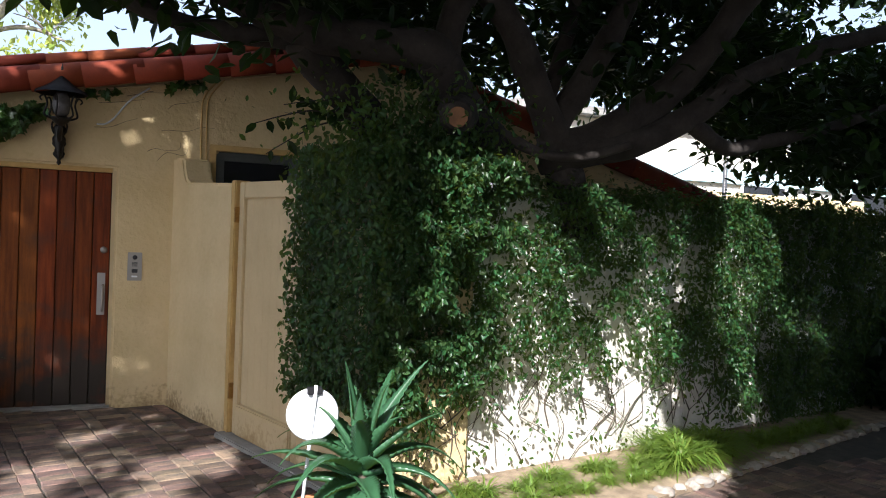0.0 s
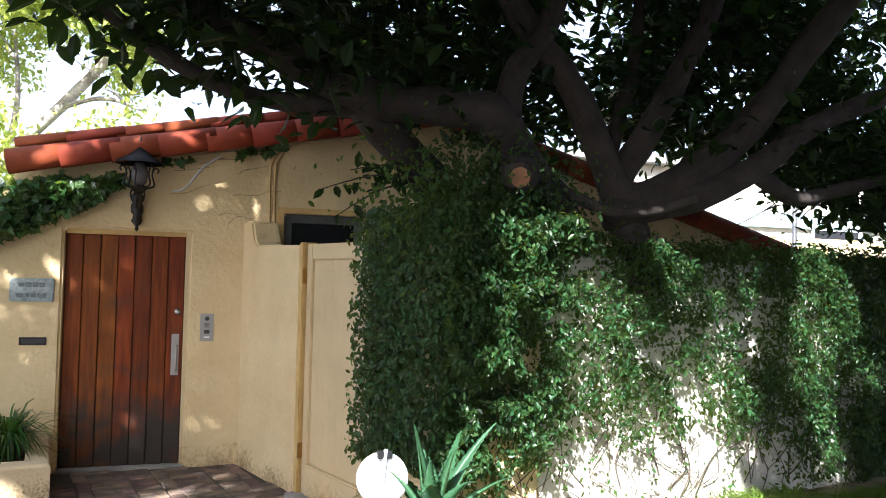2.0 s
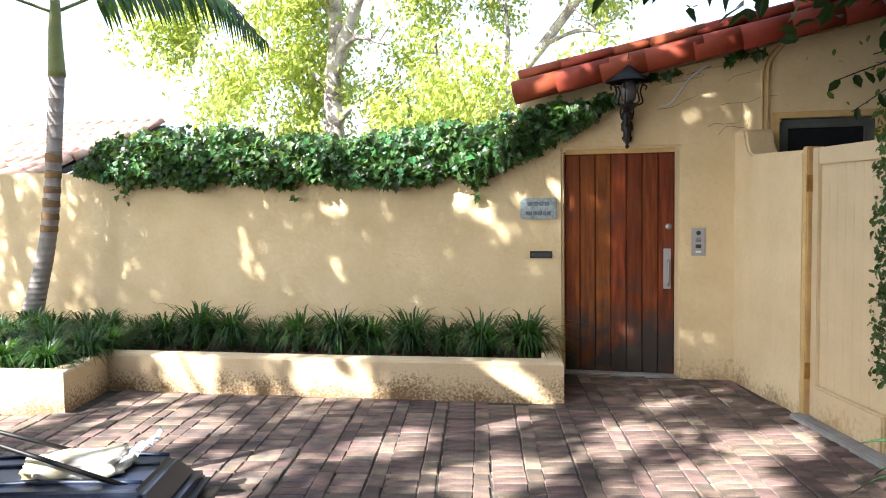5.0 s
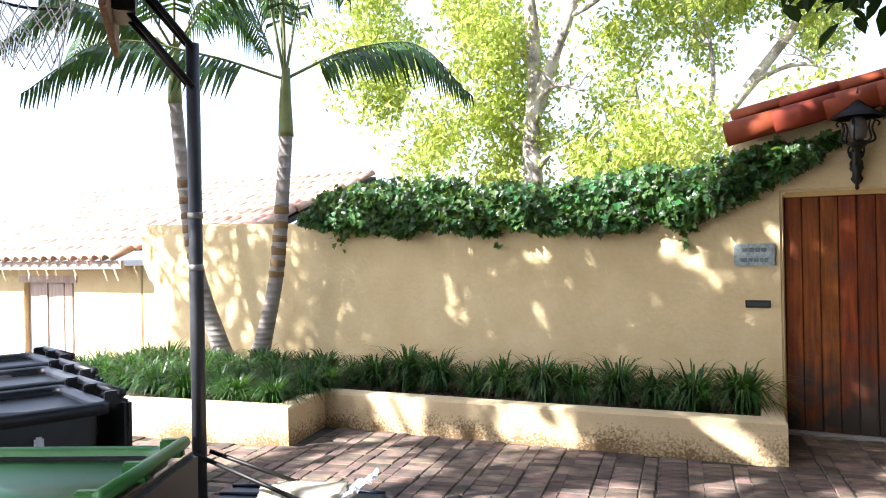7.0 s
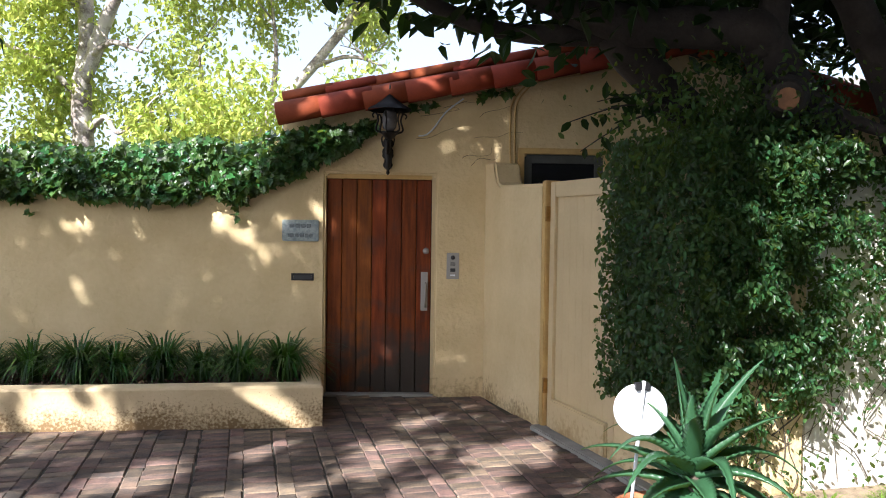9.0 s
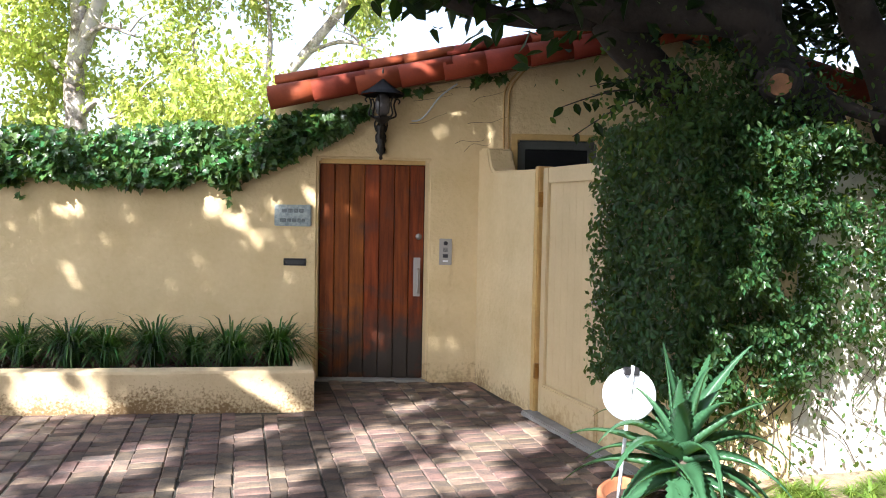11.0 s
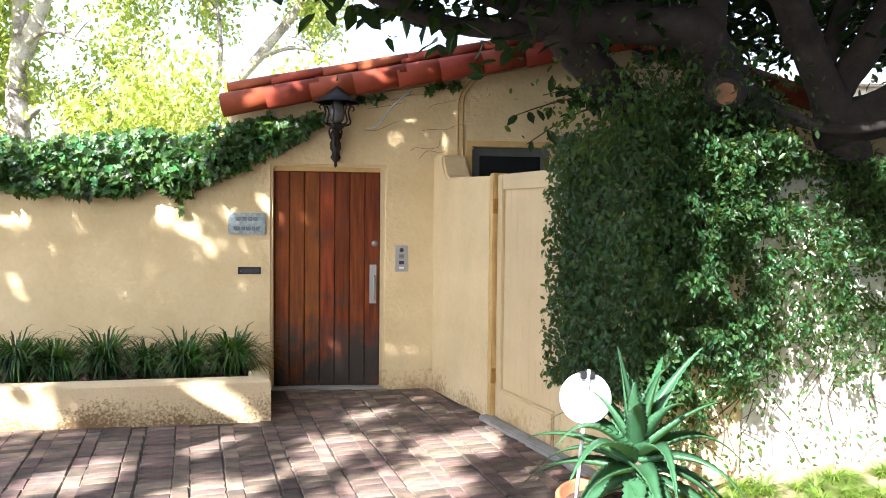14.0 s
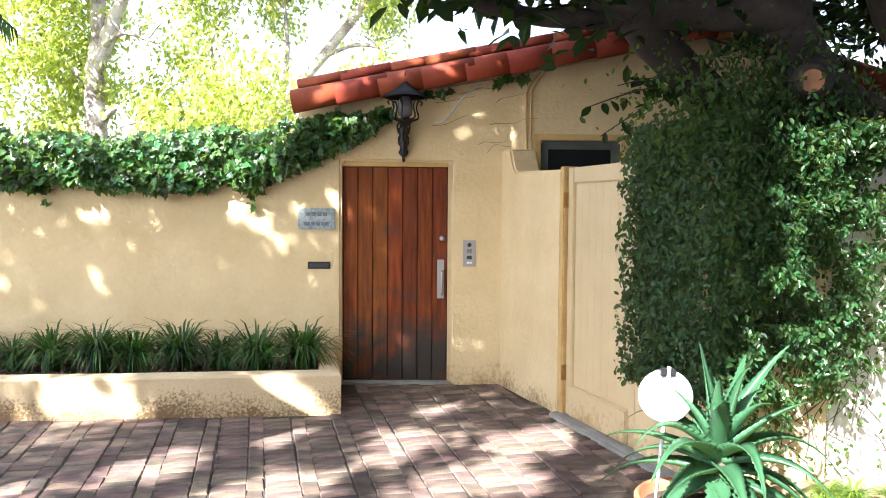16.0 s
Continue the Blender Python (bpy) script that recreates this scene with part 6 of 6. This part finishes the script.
def build_car():
    c = thing("parked_car", (5.95, -4.22, -0.16), "dark grey parked off-road car with silver bumper", "car", turn=13.5)
    # local x runs back from the nose, y across towards the road (negative)
    bm = bmesh.new()
    box(bm, 0.12, 4.5, -1.78, 0.0, 0.42, 1.08, bevel=0.07, seg=4)
    part("body", bm, CAR_PAINT, c, smooth=False)
    bm = bmesh.new()
    got = bmesh.ops.create_cube(bm, size=1.0)["verts"]
    for v in got:
        front, top = v.co.x < 0, v.co.z > 0
        v.co = Vector(((0.2 if front else 1.5), -0.89 + v.co.y * (1.62 if top else 1.72), (1.16 if front else 1.24) if top else 1.0))
    bmesh.ops.bevel(bm, geom=list(bm.edges), offset=0.05, segments=4, affect="EDGES")
    part("bonnet", bm, CAR_PAINT, c)
    bm = bmesh.new()
    got = bmesh.ops.create_cube(bm, size=1.0)["verts"]
    for v in got:
        front, top = v.co.x < 0, v.co.z > 0
        v.co = Vector(((1.95 if top else 1.35) if front else (4.2 if top else 4.45), -0.89 + v.co.y * (1.3 if top else 1.68), 1.82 if top else 1.06))
    bmesh.ops.bevel(bm, geom=list(bm.edges), offset=0.06, segments=3, affect="EDGES")
    part("cabin", bm, CAR_PAINT, c)
    bm = bmesh.new()
    bm.faces.new([bm.verts.new(p) for p in ((1.34, -1.6, 1.2), (1.34, -0.18, 1.2), (1.84, -0.34, 1.74), (1.84, -1.44, 1.74))])
    bmesh.ops.solidify(bm, geom=list(bm.faces), thickness=0.03)
    part("windscreen", bm, WINDOW_GLASS, c, "dark reflecting windscreen")
    bm = bmesh.new()
    bm.faces.new([bm.verts.new(p) for p in ((1.75, -0.045, 1.2), (4.2, -0.045, 1.2), (4.0, -0.20, 1.7), (2.1, -0.20, 1.7))])
    bmesh.ops.solidify(bm, geom=list(bm.faces), thickness=0.03)
    part("side_window", bm, WINDOW_GLASS, c)
    part("bumper", boxed(-0.04, 0.3, -1.80, 0.02, 0.30, 0.56, bevel=0.06, seg=4), SILVER_BUMPER, c, "silver painted bumper")
    part("bumper_trim", boxed(-0.055, 0.2, -1.79, 0.015, 0.54, 0.60, bevel=0.02), STEEL, c, "chrome bumper strip")
    part("grille", boxed(0.09, 0.16, -1.32, -0.46, 0.68, 0.98, bevel=0.01), BLACK_PLASTIC, c)
    for y0, y1 in ((-0.44, -0.06), (-1.72, -1.34)):
        hl = part("headlight", boxed(0.075, 0.2, y0, y1, 0.72, 0.98, bevel=0.03, seg=3), HEADLAMP, c, "clear ribbed headlight")
        for q in range(6):
            yy = y0 + 0.04 + q * 0.05
            part("rib", boxed(0.066, 0.08, yy, yy + 0.02, 0.74, 0.96, bevel=0.004, seg=1), HEADLAMP, hl)
    for y0, y1 in ((-0.055, -0.012), (-1.77, -1.725)):
        part("indicator", boxed(0.085, 0.25, y0, y1, 0.72, 0.98, bevel=0.02), AMBER, c, "amber corner lamp")
    for y in (0.12, -1.9):
        mr = part("mirror", boxed(1.5, 1.62, y - 0.11, y + 0.09, 1.24, 1.44, bevel=0.04, seg=3), BLACK_PLASTIC, c, "black door mirror")
    for x in (0.85, 3.55):
        for y in (-0.09, -1.69):
            bm = lathe([(0.2, -0.1), (0.33, -0.1), (0.36, -0.06), (0.36, 0.06), (0.33, 0.1), (0.2, 0.1)], 32)
            bmesh.ops.transform(bm, matrix=Matrix.Translation((x, y, 0.36)) @ pose(0, 0, 0, 90, 0, 0), verts=bm.verts)
            w = part("wheel", bm, BLACK_PLASTIC, c, "black rubber tyre", True)
            bm = lathe([(0.0, -0.07), (0.12, -0.08), (0.2, -0.06), (0.2, 0.06), (0.12, 0.08), (0.0, 0.07)], 24)
            bmesh.ops.transform(bm, matrix=Matrix.Translation((x, y, 0.36)) @ pose(0, 0, 0, 90, 0, 0), verts=bm.verts)
            part("rim", bm, STEEL, w, smooth=True)


CAR_PAINT = mat("dark_grey_car_paint", (0.035, 0.037, 0.04), 0.25, (0.028, 0.03, 0.032), 2, 20, 0.02, 0.001, metal=0.3)
SILVER_BUMPER = mat("silver_paint", (0.20, 0.21, 0.22), 0.4, (0.15, 0.155, 0.16), 3, 30, 0.05, 0.001, metal=0.2)
HEADLAMP = mat("headlamp_glass", (0.6, 0.6, 0.58), 0.12, (0.4, 0.4, 0.38), 15, 40, 0.1, 0.002, metal=0.6)
AMBER = mat("amber_lens", (0.3, 0.11, 0.02), 0.2, (0.2, 0.07, 0.01), 10, 40, 0.05, 0.001)
build_car()


# ---- paving bricks ----
def brick_mesh(seed, w, d):
    rng = random.Random(seed)
    bm = bmesh.new()
    j = lambda: rng.uniform(-0.005, 0.005)
    hx, hy, c = w / 2, d / 2, 0.007
    lo = [bm.verts.new((sx * hx + j(), sy * hy + j(), -0.03)) for sx, sy in ((-1, -1), (1, -1), (1, 1), (-1, 1))]
    mid = [bm.verts.new((v.co.x, v.co.y, -0.008)) for v in lo]
    hi = [bm.verts.new((v.co.x * (1 - c / hx), v.co.y * (1 - c / hy), j() * 0.5)) for v in lo]
    bm.faces.new(hi)
    for a, b in ((lo, mid), (mid, hi)):
        for q in range(4):
            bm.faces.new((a[q], a[(q + 1) % 4], b[(q + 1) % 4], b[q]))
    return mesh_of("brick", bm, BRICK)


def paved(x, y):
    """True where the brick paving lies open."""
    if x < -6.2 or x > 9.5 or y > -0.02 or y < -6.6:
        return False
    edge = np.interp(x, [p[0] for p in KERB[2:]], [p[1] for p in KERB[2:]]) if x > 3.55 else -4.75 - (3.55 - x) * 2.4
    if x > 3.2 and y < edge + 0.1:
        return False
    if x > 2.3 and y > -3.62 + (x - 3.3) * 0.315 + (0.25 if x < 3.2 else 0):
        return False
    if x > 1.5 + max(0.0, -y) * 0.325 + 0.02 and y > -3.0:
        return False
    if x < 0.1 and y > -1.18 + 0.08 * x:
        return False
    return not (x < -3.66 and y > -2.3 + 0.2 * (x + 3.66))


def build_bricks():
    """Bands of bricks laid across, parted by bands of bricks laid along."""
    rng = random.Random(77)
    L, S = 0.208, 0.104
    across = [brick_mesh(s, L - 0.005, S - 0.004) for s in range(6)]
    along = [brick_mesh(s + 10, S - 0.004, L - 0.006) for s in range(4)]
    kinds = across + along
    turn = Matrix.Rotation(radians(12.5), 4, "Z")
    near, far = [], []
    for i in range(-32, 42):
        for w, step, first, count, shift in ((L, S, 0, 6, 0.0), (S, L, 6, 4, (L + S) / 2)):
            off = rng.uniform(0, step)
            sway = rng.uniform(0, 6)
            y0 = -8.5
            while y0 < 2.0:
                y0 += step * rng.uniform(0.985, 1.015)
                q = turn @ Vector((i * (L + S) + shift + 0.006 * math.sin(y0 * 1.3 + sway), y0 + off, 0))
                if not paved(q.x, q.y):
                    continue
                m = Matrix.Translation((q.x, q.y, rng.uniform(-0.005, 0.003))) @ turn @ pose(0, 0, 0, rng.uniform(-1.1, 1.1), rng.uniform(-0.9, 0.9), rng.uniform(-1.4, 1.4))
                (near if -0.9 < q.x < 2.0 and -3.6 < q.y < -1.25 and len(near) < 300 else far).append((m, first + rng.randrange(count)))
    for m, q in near:
        ob = new("brick", kinds[q])
        ob.parent = PAVEMENT
        ob.matrix_basis = m
    V, F, c = [], [], 0
    src = [(np.array([v.co[:] for v in me.vertices]), [tuple(p.vertices) for p in me.polygons]) for me in kinds]
    for m, q in far:
        v, f = src[q]
        a = np.array(m)
        F += [tuple(t + c for t in p) for p in f]
        V.append(v @ a[:3, :3].T + a[:3, 3])
        c += len(v)
    tagged(raw("brick_field", np.concatenate(V), F, BRICK_FAR, PAVEMENT), kind="stuff")


build_bricks()
